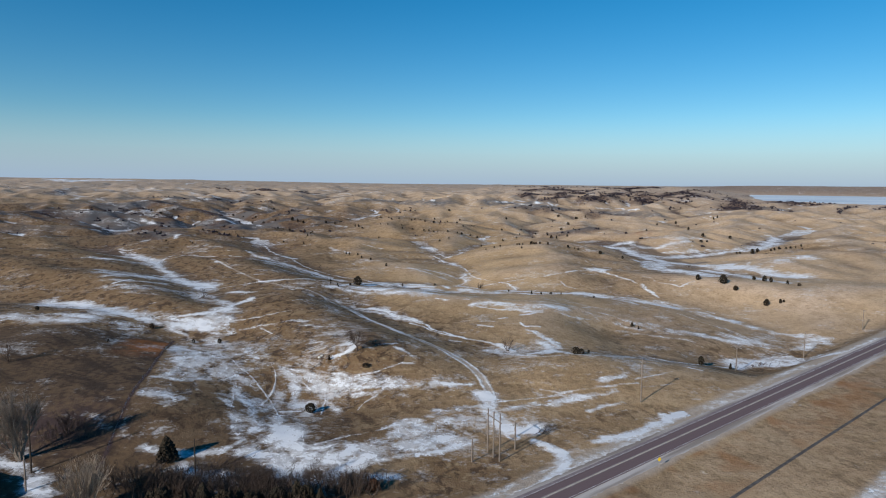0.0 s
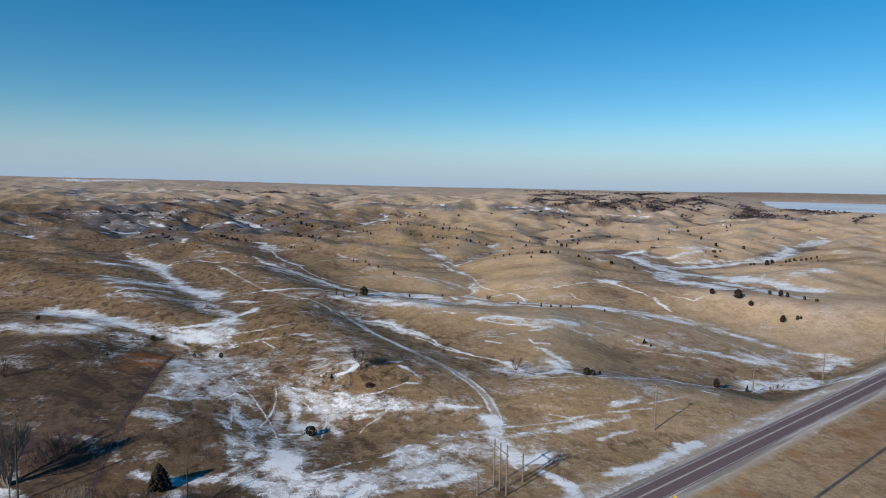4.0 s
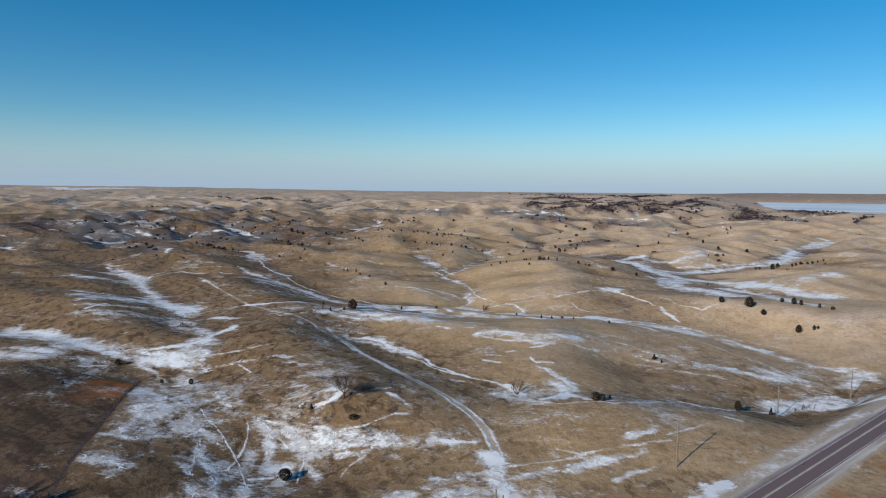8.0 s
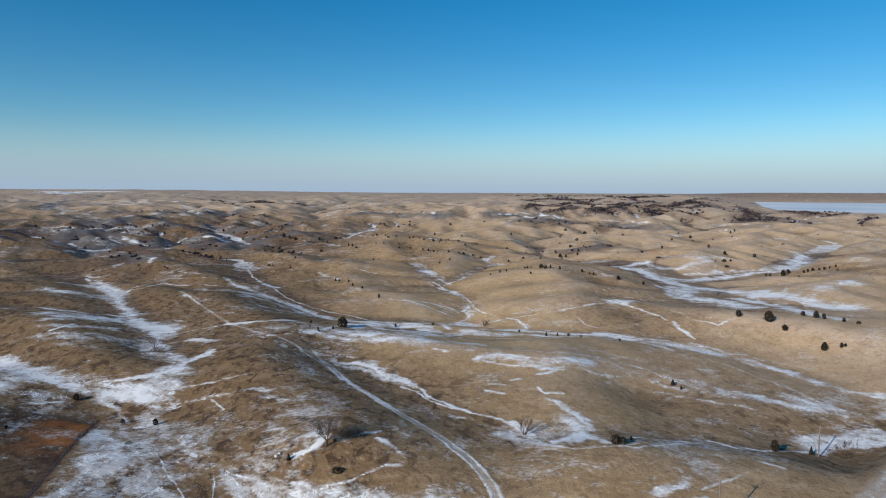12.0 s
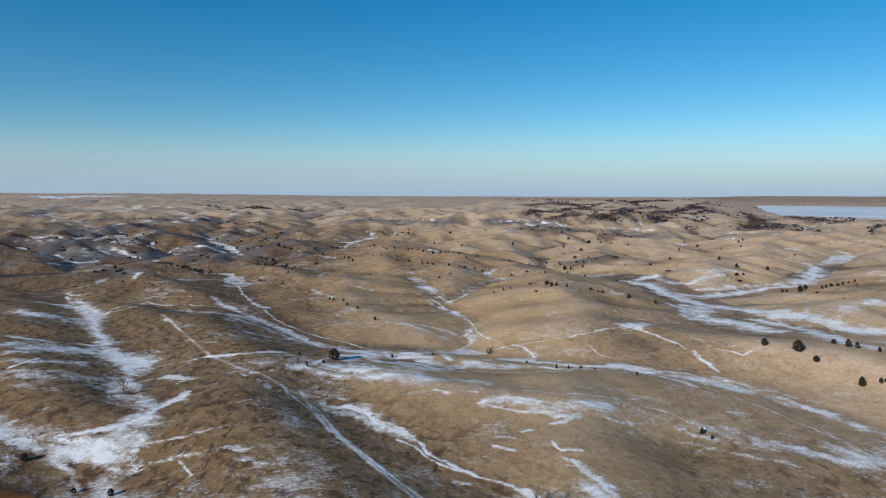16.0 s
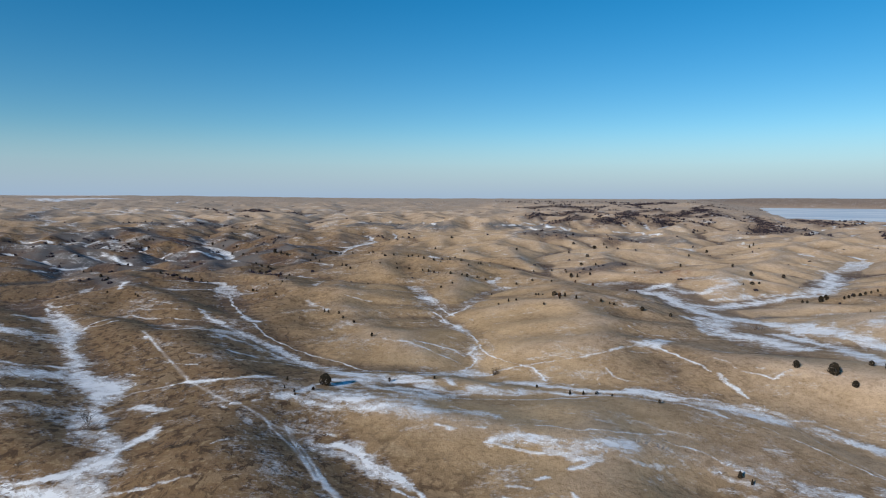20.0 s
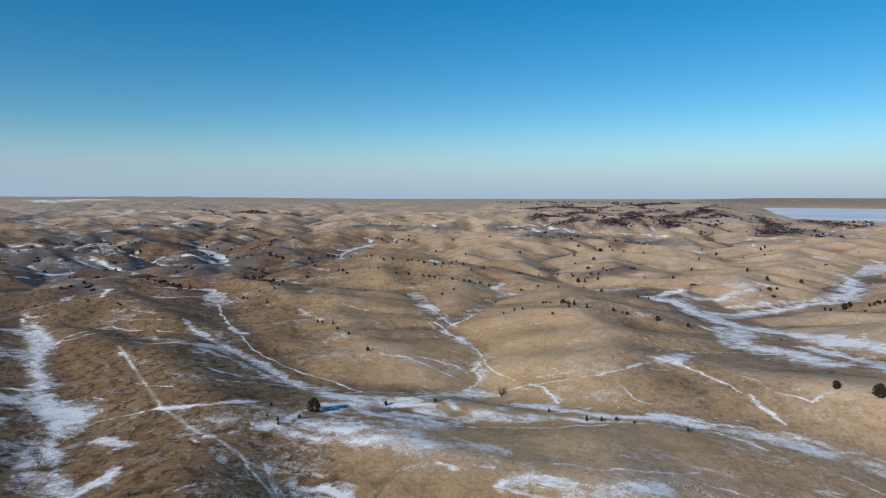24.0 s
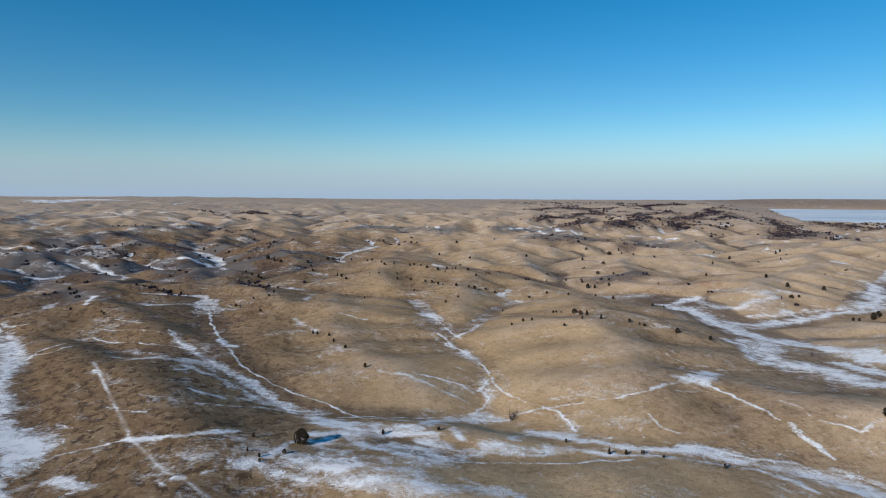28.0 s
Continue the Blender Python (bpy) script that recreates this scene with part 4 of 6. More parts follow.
trail(1.5, (-174.9, 478.2), (-146.0, 437.4), (-126.3, 409.6), (-110.5, 386.4), (-99.0, 373.2), (-86.3, 358.0), (-65.7, 342.3), (-49.7, 320.6), (-37.1, 296.8), (-57.6, 340.6), (-46.5, 320.4), (-33.5, 293.1), (-21.5, 274.3), (-11.2, 258.0), (-3.5, 247.1), (3.6, 238.1), (8.8, 229.7), (12.9, 220.4), (14.9, 211.9), (16.0, 204.2), (16.5, 199.3), (15.8, 188.2), (17.0, 180.5), (20.9, 169.8))  # main trail
trail(1.1, (-137.0, 365.5), (-131.4, 378.1), (-110.5, 386.4))  # side trail
trail(0.9, (92.8, 402.9), (130.1, 385.0), (141.6, 358.7), (146.6, 325.6), (152.4, 301.5))  # thin trail
brush(26, 1, (435, 1380), (580, 1715), (651, 1772), (880, 2247))  # ravine woods
brush(26, 1, (478, 1839), (540, 1867), (581, 1816))  # ravine woods
brush(26, 1, (560, 1248), (652, 1389), (810, 1735), (822, 1800))  # ravine woods
brush(26, 1, (574, 1244), (678, 1365))  # ravine woods
brush(26, 1, (196, 1524), (310, 1773), (422, 1943))  # ravine woods
brush(26, 1, (215, 1339), (282, 1452))  # ravine woods
brush(26, 1, (-560, 1904), (-487, 1865), (-400, 1821))  # ravine woods
brush(26, 1, (305, 1344), (424, 1506))  # ravine woods
brush(26, 1, (961, 1816), (808, 1459), (839, 1403))  # ravine woods
brush(26, 1, (653, 1679), (710, 1716))  # ravine woods
brush(26, 1, (294, 2267), (389, 2277), (447, 2200))  # ravine woods
# dark patches on far slopes: brush, with the slopes' shade put in its tint
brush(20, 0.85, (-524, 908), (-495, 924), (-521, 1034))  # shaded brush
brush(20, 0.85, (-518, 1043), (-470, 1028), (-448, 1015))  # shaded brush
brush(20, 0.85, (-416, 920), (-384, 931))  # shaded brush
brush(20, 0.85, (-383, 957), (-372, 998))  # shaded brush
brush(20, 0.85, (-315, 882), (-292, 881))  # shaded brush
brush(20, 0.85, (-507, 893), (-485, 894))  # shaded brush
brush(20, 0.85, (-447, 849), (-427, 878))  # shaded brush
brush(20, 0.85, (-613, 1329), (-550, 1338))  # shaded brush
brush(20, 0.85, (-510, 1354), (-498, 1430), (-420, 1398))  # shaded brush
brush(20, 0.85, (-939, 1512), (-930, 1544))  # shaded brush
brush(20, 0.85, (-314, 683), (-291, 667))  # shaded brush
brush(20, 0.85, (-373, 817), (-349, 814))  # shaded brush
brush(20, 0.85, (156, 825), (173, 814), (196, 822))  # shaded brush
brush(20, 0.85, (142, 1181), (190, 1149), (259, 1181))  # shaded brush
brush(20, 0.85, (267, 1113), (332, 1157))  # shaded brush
brush(5, 0.7, (-582, 1057), (-537, 1076), (-492, 1076))  # row of scrub
brush(5, 0.7, (-465, 1032), (-422, 1030))  # row of scrub
brush(5, 0.7, (-386, 1045), (-333, 1120))  # row of scrub
brush(5, 0.7, (-273, 719), (-247, 717), (-218, 696))  # row of scrub
brush(5, 0.7, (-217, 820), (-187, 780), (-143, 682))  # row of scrub
brush(5, 0.7, (-422, 1374), (-337, 1306))  # row of scrub
brush(5, 0.7, (-783, 2112), (-542, 1719), (-468, 1659))  # row of scrub
brush(5, 0.7, (-287, 1080), (-292, 1213), (-256, 1222))  # row of scrub
brush(5, 0.7, (-276, 1503), (-201, 1477))  # row of scrub
brush(5, 0.7, (-128, 1247), (-45, 1147))  # row of scrub
# Bare grey shale on the steep slopes: half width, strength, line.
shale(19, 1, (-180, 1340), (-145, 1400), (-107, 1464))
shale(20, 1, (-93, 1436), (-34, 1361), (8, 1317))
shale(19, 1, (101, 1329), (146, 1362), (188, 1238))
shale(15, .9, (127, 1205), (176, 1173), (222, 1177))
shale(15, .8, (318, 1229), (342, 1161), (386, 1117))
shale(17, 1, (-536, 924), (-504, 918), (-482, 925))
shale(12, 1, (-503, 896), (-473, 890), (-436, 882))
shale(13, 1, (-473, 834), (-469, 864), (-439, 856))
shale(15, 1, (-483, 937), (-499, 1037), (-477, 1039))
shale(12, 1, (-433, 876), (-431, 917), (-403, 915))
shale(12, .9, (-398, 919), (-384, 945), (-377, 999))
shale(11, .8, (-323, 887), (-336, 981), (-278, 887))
shale(22, .8, (-695, 1440), (-591, 1325), (-553, 1334))
shale(21, .8, (-527, 1394), (-496, 1426), (-474, 1522))
shale(30, .8, (-858, 1412), (-928, 1569), (-990, 1705))
shale(19, .7, (-742, 1368), (-716, 1416))
shale(9, .7, (-394, 790), (-313, 688), (-285, 663))
shale(8, .6, (157, 827), (177, 816), (193, 822))
shale(6, .6, (246, 595), (250, 589))
shale(23, .7, (-342, 1580), (-289, 1564), (-231, 1516))
shale(15, .6, (480, 1175), (487, 1102), (524, 1095))
shale(18, .7, (681, 1337), (723, 1321), (649, 1148))
# Junipers: x, y, height.
JUNIPERS = [
    (-68, 152, 6.2), (-40, 223, 1.8), (52, 237, 3), (54, 237, 2.2), (58, 242, 1.3), (-130, 243, 1.2), (106, 251, 3.7), (120, 255, 2.8), (-91, 256, 2.1), (-103, 259, 1.6), (-128, 276, 2.3), (-188, 291, 2.1), (99, 311, 2), (97, 315, 2.6), (-60.1, 367.2, 1.2), (-61.1, 370.2, 1.5), (202.1, 371.1, 2.8), (204.1, 371.1, 1.8), (194.4, 372.6, 4.1), (-65.8, 373.2, 1.6), (-54.3, 375.2, 1.6), (196.4, 375.6, 2.8), (93.7, 382.6, 1.7), (-51.3, 387.1, 5.5), (-68.1, 387.2, 1.8), (74.8, 388.6, 1.2), (57.1, 393.4, 2.6), (63.1, 393.4, 2), (69.1, 393.5, 1.6), (186.2, 394.9, 3.3), (228.5, 398.9, 2), (224.3, 404.9, 2.6),
]
JUNIPERS += [
    (182.8, 405.3, 6.1), (-25, 406.1, 2), (44.1, 406.3, 1.5), (-4, 410.2, 1.5), (216.3, 410.4, 3.4), (213.6, 413.4, 4.1), (170, 414.4, 3.8), (209.6, 419.3, 2.8), (-43, 493, 2.6), (-60, 535, 2.2), (-70, 553, 2.3), (71, 557, 1.9), (161, 558, 2.9), (142, 562, 3.3), (-75, 565, 2), (84, 567, 2), (-83, 568, 2.4), (96, 568, 3.2), (-86, 569, 2.8), (124, 570, 2.1), (121, 571, 2.1), (115, 572, 2.5), (54, 579, 2), (41, 580, 1.6), (317.6, 580.7, 2), (49, 585, 2.5), (93, 595, 3.5), (90, 601, 3.1), (-239, 606, 2), (87, 607, 3.5), (-243, 610, 2), (79, 613, 1.8),
]
JUNIPERS += [
    (76, 615, 1.8), (74, 616, 1.8), (-271, 621, 2.1), (-138, 632, 1.9), (300, 632, 2.7), (333.8, 637.2, 2.9), (337.5, 637.3, 3), (342.4, 638.4, 3), (300, 639, 2.8), (319, 645, 5.7), (41, 646, 1.9), (324.7, 647.1, 2.5), (327.6, 649.2, 2.2), (328, 653, 3.5), (358.9, 655.3, 3), (-161, 657, 1.5), (-165, 659, 2.1), (365.6, 659.1, 3), (371.4, 660.2, 2.5), (377.9, 661.3, 2.5), (-154, 668, 2.1), (-142, 669, 2.1), (-2, 669, 2), (-67, 674, 2), (-141, 680, 2.1), (119, 681, 2.1), (8, 682, 2), (-304, 685, 2.4), (176, 686, 2.7), (-313, 690, 3), (168, 690, 2.7), (-151, 692, 2.7),
]
JUNIPERS += [
    (101, 702, 2.1), (281, 704, 2.4), (-222, 707, 1.7), (-145, 708, 2.2), (69, 709, 2.2), (-229, 710, 2.9), (293, 711, 3.1), (300, 712, 2.5), (-246, 715, 3), (-240, 715, 2.4), (85, 716, 2.2), (-272, 720, 2.4), (-256, 720, 3), (7, 720, 2.7), (18, 720, 2.2), (23, 720, 3.3), (41, 724, 2.2), (33, 727, 2.2), (-5, 732, 2.2), (147, 733, 2.9), (-9, 745, 2.3), (343, 749, 4), (-15, 750, 2.9), (-21, 751, 2.3), (-47, 755, 2.3), (313, 755, 4.6), (-95, 757, 2.4), (-361, 760, 2.8), (26, 760, 2.3), (-35, 760, 2.3), (196, 760, 2.5), (-65, 763, 1.8),
]
JUNIPERS += [
    (-100, 763, 3), (73, 765, 2.4), (-74, 766, 1.8), (-178, 769, 2.5), (-105, 769, 3.6), (303, 775, 4), (-49, 776, 1.8), (-187, 779, 2.5), (-3, 779, 2.4), (19, 779, 2.4), (-10, 782, 3), (4, 783, 2.4), (7, 784, 2.4), (157, 788, 3.2), (-21, 789, 2.5), (145, 795, 4.5), (-390, 797, 2.2), (-27, 798, 2.5), (139, 799, 5.1), (38, 800, 2.5), (-135, 801, 2.6), (-38, 801, 2.5), (41, 801, 2.5), (-54, 802, 2.5), (-34, 803, 2.5), (-64, 804, 2.5), (-213, 814, 2.7), (-204, 815, 3.4), (-68, 815, 2.6), (138, 822, 2.6), (103, 833, 2.7), (272, 838, 3.6),
]
JUNIPERS += [
    (125, 841, 2.7), (-200, 845, 2.8), (-204, 849, 3.5), (178, 851, 2.8), (163, 859, 3.5), (-83, 860, 2.8), (-88, 861, 2.8), (-221, 882, 3), (-231, 892, 3), (186, 930, 3.9), (318, 932, 3.3), (-174, 940, 2.4), (-171, 959, 3.2), (-177, 968, 4.1), (28, 974, 3.2), (100, 976, 4), (-215, 983, 4.2), (-224, 985, 5.9), (173, 986, 3.3), (-233, 988, 5.9), (-288, 1022, 3.6), (440, 1023, 4.8), (-269, 1024, 3.6), (448, 1028, 4.8), (218, 1029, 5.3), (381, 1029, 4.7), (220, 1029, 4.4), (-459, 1036, 3.9), (-374, 1036, 2.8), (-443, 1042, 3.9), (-365, 1043, 2.8), (-434, 1044, 3.9),
]
JUNIPERS += [
    (-167, 1048, 3.6), (-160, 1053, 3.6), (-135, 1055, 3.6), (-12, 1060, 3.5), (-451, 1066, 3), (-446, 1072, 3), (-440, 1072, 3), (-322, 1075, 3.8), (-467, 1076, 3), (-493, 1076, 3.1), (-156, 1076, 3.7), (249, 1080, 3.8), (248, 1092, 4.8), (202, 1096, 3.8), (-328, 1116, 4), (13, 1131, 3.8), (-356, 1136, 3.1), (-378, 1148, 4.2), (-336, 1269, 4.6),
]


# ---- ground ----
def thing(name, label, category, group="", kind=""):
    return tagged(new(name), label, category, group, kind)


def mesh_of(name, verts, faces, material, smooth=False):
    me = bpy.data.meshes.new(name)
    me.from_pydata(verts, [], faces)
    me.materials.append(material)
    if smooth:
        me.polygons.foreach_set("use_smooth", [True] * len(me.polygons))
    me.update()
    return me


def part(name, data, parent, label=""):
    ob = new(name, data)
    ob.parent = parent
    return tagged(ob, label)


def build_ground():
    r = [5.0 * n for n in range(21)]
    while r[-1] < 4890:
        r.append(r[-1] + float(np.interp(r[-1], [100, 130, 200, 330, 600, 900, 1500, 2500, 2600], [1.0, 0.5, 0.55, 0.85, 1.15, 2.1, 4.2, 8.5, 32])))
    r = np.array(r[1:])
    turn = np.concatenate([np.linspace(-46, 46, 1060), np.linspace(46, 314, 130)[1:-1]])
    rr, tt = np.meshgrid(r, np.radians(turn), indexing="ij")
    x, y = (rr * np.sin(tt)).ravel(), (rr * np.cos(tt)).ravel()
    z = land(x, y)
    rings, spokes = rr.shape
    i, j = np.meshgrid(np.arange(rings - 1), np.arange(spokes), indexing="ij")
    a, b = i * spokes + j, i * spokes + (j + 1) % spokes
    quads = np.stack([a, b, b + spokes, a + spokes], -1).reshape(-1, 4)[:, ::-1]
    middle = len(x)
    co = np.concatenate([np.stack([x, y, z], -1), [[0, 0, float(land(0.0, 0.0))]]])
    tris = np.array([(j, middle, (j + 1) % spokes) for j in range(spokes)])[:, ::-1]
    me = bpy.data.meshes.new("ground")
    me.vertices.add(len(co))
    me.vertices.foreach_set("co", co.astype(np.float32).ravel())
    me.loops.add(len(quads) * 4 + len(tris) * 3)
    me.loops.foreach_set("vertex_index", np.concatenate([quads.ravel(), tris.ravel()]).astype(np.int32))
    me.polygons.add(len(quads) + len(tris))
    starts = np.concatenate([np.arange(len(quads)) * 4, len(quads) * 4 + np.arange(len(tris)) * 3])
    me.polygons.foreach_set("loop_start", starts.astype(np.int32))
    me.polygons.foreach_set("use_smooth", np.ones(len(starts), bool))
    me.update(calc_edges=True)
    me.validate()
    x, y, z = co.T
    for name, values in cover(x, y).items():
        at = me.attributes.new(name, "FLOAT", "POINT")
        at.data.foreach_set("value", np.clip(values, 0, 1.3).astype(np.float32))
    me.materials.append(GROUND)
    return tagged(new("ground", me), "rolling dry grass prairie with thin wind-blown snow in the draws", "ground", kind="structure")


def cover(x, y):
    """What lies on the ground: snow, bare earth of trails, the brown field, rusty grass, scrub; with haze and shade
    tints painted in.
    """
    far = np.hypot(x, y)
    bend = [0.6 * relief(x, y, 24, n) + 0.35 * relief(x, y, 9, n + 2) + 0.25 * relief(x, y, 3.5, n + 20) for n in (11, 12)]
    # ragged, branching edges, and gaps along the drifts
    rough = 0.35 + 0.65 * ease(far, 180, 400)
    frill = [rough * (1.0 * relief(x, y, 6.5, n) + 0.5 * relief(x, y, 2.6, n + 3)) for n in (71, 72)]
    broken = relief(x, y, 17, 74) + 0.7 * relief(x, y, 5, 75)
    snow = np.zeros_like(x)
    for wide, strong, line in DRIFTS:
        pts = np.array(line)
        near = (x > pts[:, 0].min() - 4 * wide) & (x < pts[:, 0].max() + 4 * wide) & (y > pts[:, 1].min() - 4 * wide) & (y < pts[:, 1].max() + 4 * wide)
        k = wide + 0.3
        d = away(x[near] + k * bend[0][near] + frill[0][near], y[near] + k * bend[1][near] + frill[1][near], line)
        snow[near] = np.maximum(snow[near], (0.92 + 0.3 * broken[near]) * strong * np.exp(-((d / (1.15 * wide)) ** 1.5)))
    # creased draws of the farther hills: brush with shadow painted in, and a thread of snow, along some of them
    outer = 0.45 * ease(far, 300, 400) + 0.55 * ease(far, 520, 800)
    flow, worn = read_grid(FLOW, x, y), read_grid(CARVED, x, y)
    crease = outer * (np.abs(x) < 1350) * (y < 2050) * np.maximum(ease(flow, 1.9, 2.9), 1 - ease(worn, 0.25, 0.9))
    # thin leftovers everywhere, and drifts in the far ravines
    snow = np.maximum(snow, 0.15 + 0.16 * relief(x, y, 60, 15) + 0.07 * (1 - ease(far, 260, 420)))
    hollow = 0.25 - np.abs(relief(x, y, 300, 16)) - 0.6 * np.abs(relief(x, y, 90, 17))
    west = ease(-x / np.maximum(far, 1), 0.05, 0.4)
    breaks = np.exp(-(((x + 420) / 260) ** 2 + ((y - 1000) / 240) ** 2))
    off_sun, out = np.zeros_like(x), (far > 500) & (y > 0)
    off_sun[out] = ease(land(x[out] - 6, y[out] - 5.6) - land(x[out] + 6, y[out] + 5.6), 1.5, 6.0) * ease(far[out], 500, 800)
    snow = np.maximum(snow, ease(far, 800, 1300) * ease(hollow, -0.12, 0.2) * (0.34 + 0.12 * west) * (1 - 0.5 * ease(far, 1900, 2600)))
    snow = np.maximum(snow, breaks * (0.75 * crease + 0.3 * ease(relief(x * 0.5, y, 38, 34), 0.1, 0.5)))
    snow = np.maximum(snow, off_sun * (0.2 + 0.12 * breaks + 0.22 * np.exp(-(((x - 150) / 420) ** 2 + ((y - 1420) / 160) ** 2))))
    snow = np.maximum(snow, 0.9 * np.exp(-(((x + 2350) / 330) ** 4 + ((y - 4050) / 260) ** 4)))
    snow = np.maximum(snow, 0.66 * crease * ease(relief(x, y, 170, 32), -0.05, 0.4) * (1 - 0.5 * ease(far, 1900, 2700)))
    earth, rut = np.zeros_like(x), np.zeros_like(x)
    for wide, line in TRAILS:
        d = away(x + 0.4 * relief(x, y, 5, 18), y + 0.4 * relief(x, y, 5, 19), line)
        slim = wide * (1.1 - 0.45 * ease(y, 260, 330))
        earth = np.maximum(earth, (0.9 - 0.45 * ease(y, 260, 330)) * np.exp(-((d / slim) ** 4)))
        apart = 1 - ease(y, 240, 310)
        rut = np.maximum(rut, np.exp(-(((d - 0.75 * apart * slim) / ((0.95 - 0.5 * apart) * slim)) ** 2)))
    snow = np.maximum(snow, rut * (0.66 - 0.19 * ease(y, 300, 340) + 0.1 * (1 - ease(y, 200, 290)) + 0.25 * relief(x, y, 14, 20)))
    along, left = road_place(x, y)
    verge = ease(np.abs(left), 3.5, 4.2) * (1 - ease(np.where(left > 0, left * 0.72, -left), 6.2, 9 + 2 * relief(x, y, 12, 21)))
    earth = np.maximum(earth, 0.85 * verge)
    snow = snow * (1 - 0.8 * (1 - ease(np.abs(left), 4.0, 6.0)))
    snow = np.where(left < -6, snow * 0.4, snow)
    snow = np.maximum(snow, (0.38 + 0.35 * relief(along, left * 9, 30, 37)) * np.exp(-(((left - 7.5) / 3.5) ** 4)) * (along < 110))
    drive = np.exp(-((away(x, y, CULVERT) / 1.6) ** 2)) * (left > 4.3)
    snow = np.maximum(snow, drive)
    strip = ease(-left, 41, 44) * (1 - ease(-left, 52, 56))
    snow = np.maximum(snow, 0.42 * strip)
    earth = np.maximum(earth, 0.8 * strip)
    snow = np.where((left < -8) & (far < 420), np.where(strip > 0.1, snow, 0), snow)
    # the fenced field in the south-west
    fence_x = np.interp(y, [150, 177, 203, 258, 300], [-83, -90, -96, -111.5, -118])
    field = ease(fence_x - x, -0.6, 0.6) * (1 - ease(y, 258, 266)) + 0.75 * ease(-y, -215, -150) * ease(-x, -5, 40) * (x > fence_x)
    rust = 1.3 * ease(fence_x - x, 0, 1.5) * (1 - ease(fence_x - x, 9, 22)) * ease(y, 222, 240) * (1 - ease(y, 252, 260))
    rust = np.maximum(rust, 0.8 * np.exp(-(((x - 235) / 14) ** 2 + ((y - 770) / 30) ** 2)))
    rust = np.maximum(rust, 0.45 * ease(left, -34, -12) * (left < -8) * ease(relief(x, y, 18, 22) + 0.5 * relief(x, y, 6, 23), -0.1, 0.4))
    field_snow = ease(fence_x - x, -0.5, 0.5) * (y < 258)
    snow = snow * (1 - 0.55 * field_snow * (y > 150)) + field_snow * (y > 222) * (y < 257) * 0.1
    scrub = 0.9 * np.exp(-(((x + 105) / 16) ** 2 + ((y - 166) / 12) ** 2)) + 0.8 * np.exp(-(((x + 45) / 22) ** 2 + ((y - 139) / 7) ** 2))
    scrub = np.maximum(scrub, 1.3 * np.exp(-(((fence_x - x - 0.2) / 0.6) ** 2)) * (y < 262))
    snow = snow * (1 - 0.9 * np.exp(-(((fence_x - x - 0.3) / 1.2) ** 2)) * (y < 262))
    ravine = ease(far, 1300, 1600) * ease(0.16 - np.abs(relief(x, y, 210, 23)), 0, 0.1) * ease(x, 200, 420) * ease(relief(x, y, 500, 24), -0.5, 0.1) * (far < 3000)
    scrub = np.maximum(scrub, 0.9 * ravine)
    # dark crease lines, brush and the shadow there in one tint
    scrub = np.maximum(scrub, 0.8 * crease * ease(relief(x, y, 140, 33), -0.2, 0.3))
    # scrub of the breaks, plus painted shade on slopes turned from the sun
    scrub = np.maximum(scrub, np.minimum(1.0, 0.7 * off_sun + 0.55 + 0.7 * relief(x, y, 70, 35)) * np.minimum(1, 1.7 * breaks))
    grey = np.zeros_like(x)
    # hazy mauve of the far lake shore, imitated by a half-strength scrub tint
    scrub = np.maximum(scrub, 0.5 * ease(far, 4350, 4600) * ease(x / np.maximum(y, 50), 0.3, 0.45) * (y > 0))
    for kind_, lines in ((scrub, SCRUBS), (grey, SHALES)):
        for wide, strong, line in lines:
            pts = np.array(line)
            near = (x > pts[:, 0].min() - 4 * wide) & (x < pts[:, 0].max() + 4 * wide) & (y > pts[:, 1].min() - 4 * wide) & (y < pts[:, 1].max() + 4 * wide)
            d = away(x[near] + wide * bend[0][near], y[near] + wide * bend[1][near], line)
            kind_[near] = np.maximum(kind_[near], strong * np.exp(-((d / (1.2 * wide)) ** 2)))
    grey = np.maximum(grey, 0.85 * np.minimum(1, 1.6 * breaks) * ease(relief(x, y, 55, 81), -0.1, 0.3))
    woods = 0.6 * ease(x / np.maximum(y, 1), 0.02, 0.12) * (1 - ease(x / np.maximum(y, 1), 0.4, 0.5)) * ease(far, 1150, 1400) * (y < 2050) * ease(relief(x, y, 420, 38), -0.25, 0.15)
    scrub = np.maximum(scrub, 0.95 * woods * ease(flow + 0.8 * relief(x, y, 60, 39), 1.3, 2.2))
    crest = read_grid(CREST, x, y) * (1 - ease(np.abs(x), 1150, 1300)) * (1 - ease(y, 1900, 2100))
    # dry crests and lusher hollows, with relief shading put in the same tints
    heath_shade = 0.45 * ease(-crest, 0.3, 2.2) + 0.38 * (1 - ease(y, 250, 340)) * ease(x, -20, 20) * ease(left, 8, 20) + 0.6 * np.exp(-(((x - 25) / 30) ** 4 + ((y - 140) / 18) ** 4)) + 1.1 * breaks + 1.25 * ease(-x, 50 * ease(y, 290, 390) - 40, 95 * ease(y, 290, 390) + 45) * (1 - 0.45 * ease(y, 480, 640)) * (1 - ease(y, 1000, 1700)) + 0.5 * ease(0.2 - relief(x, y, 130, 28), 0, 0.5) * (far < 900)
    # paler cover; its far term is haze painted in
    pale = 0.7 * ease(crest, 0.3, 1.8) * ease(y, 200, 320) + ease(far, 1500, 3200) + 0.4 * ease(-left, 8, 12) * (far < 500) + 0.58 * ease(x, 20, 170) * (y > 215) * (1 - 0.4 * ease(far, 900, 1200))
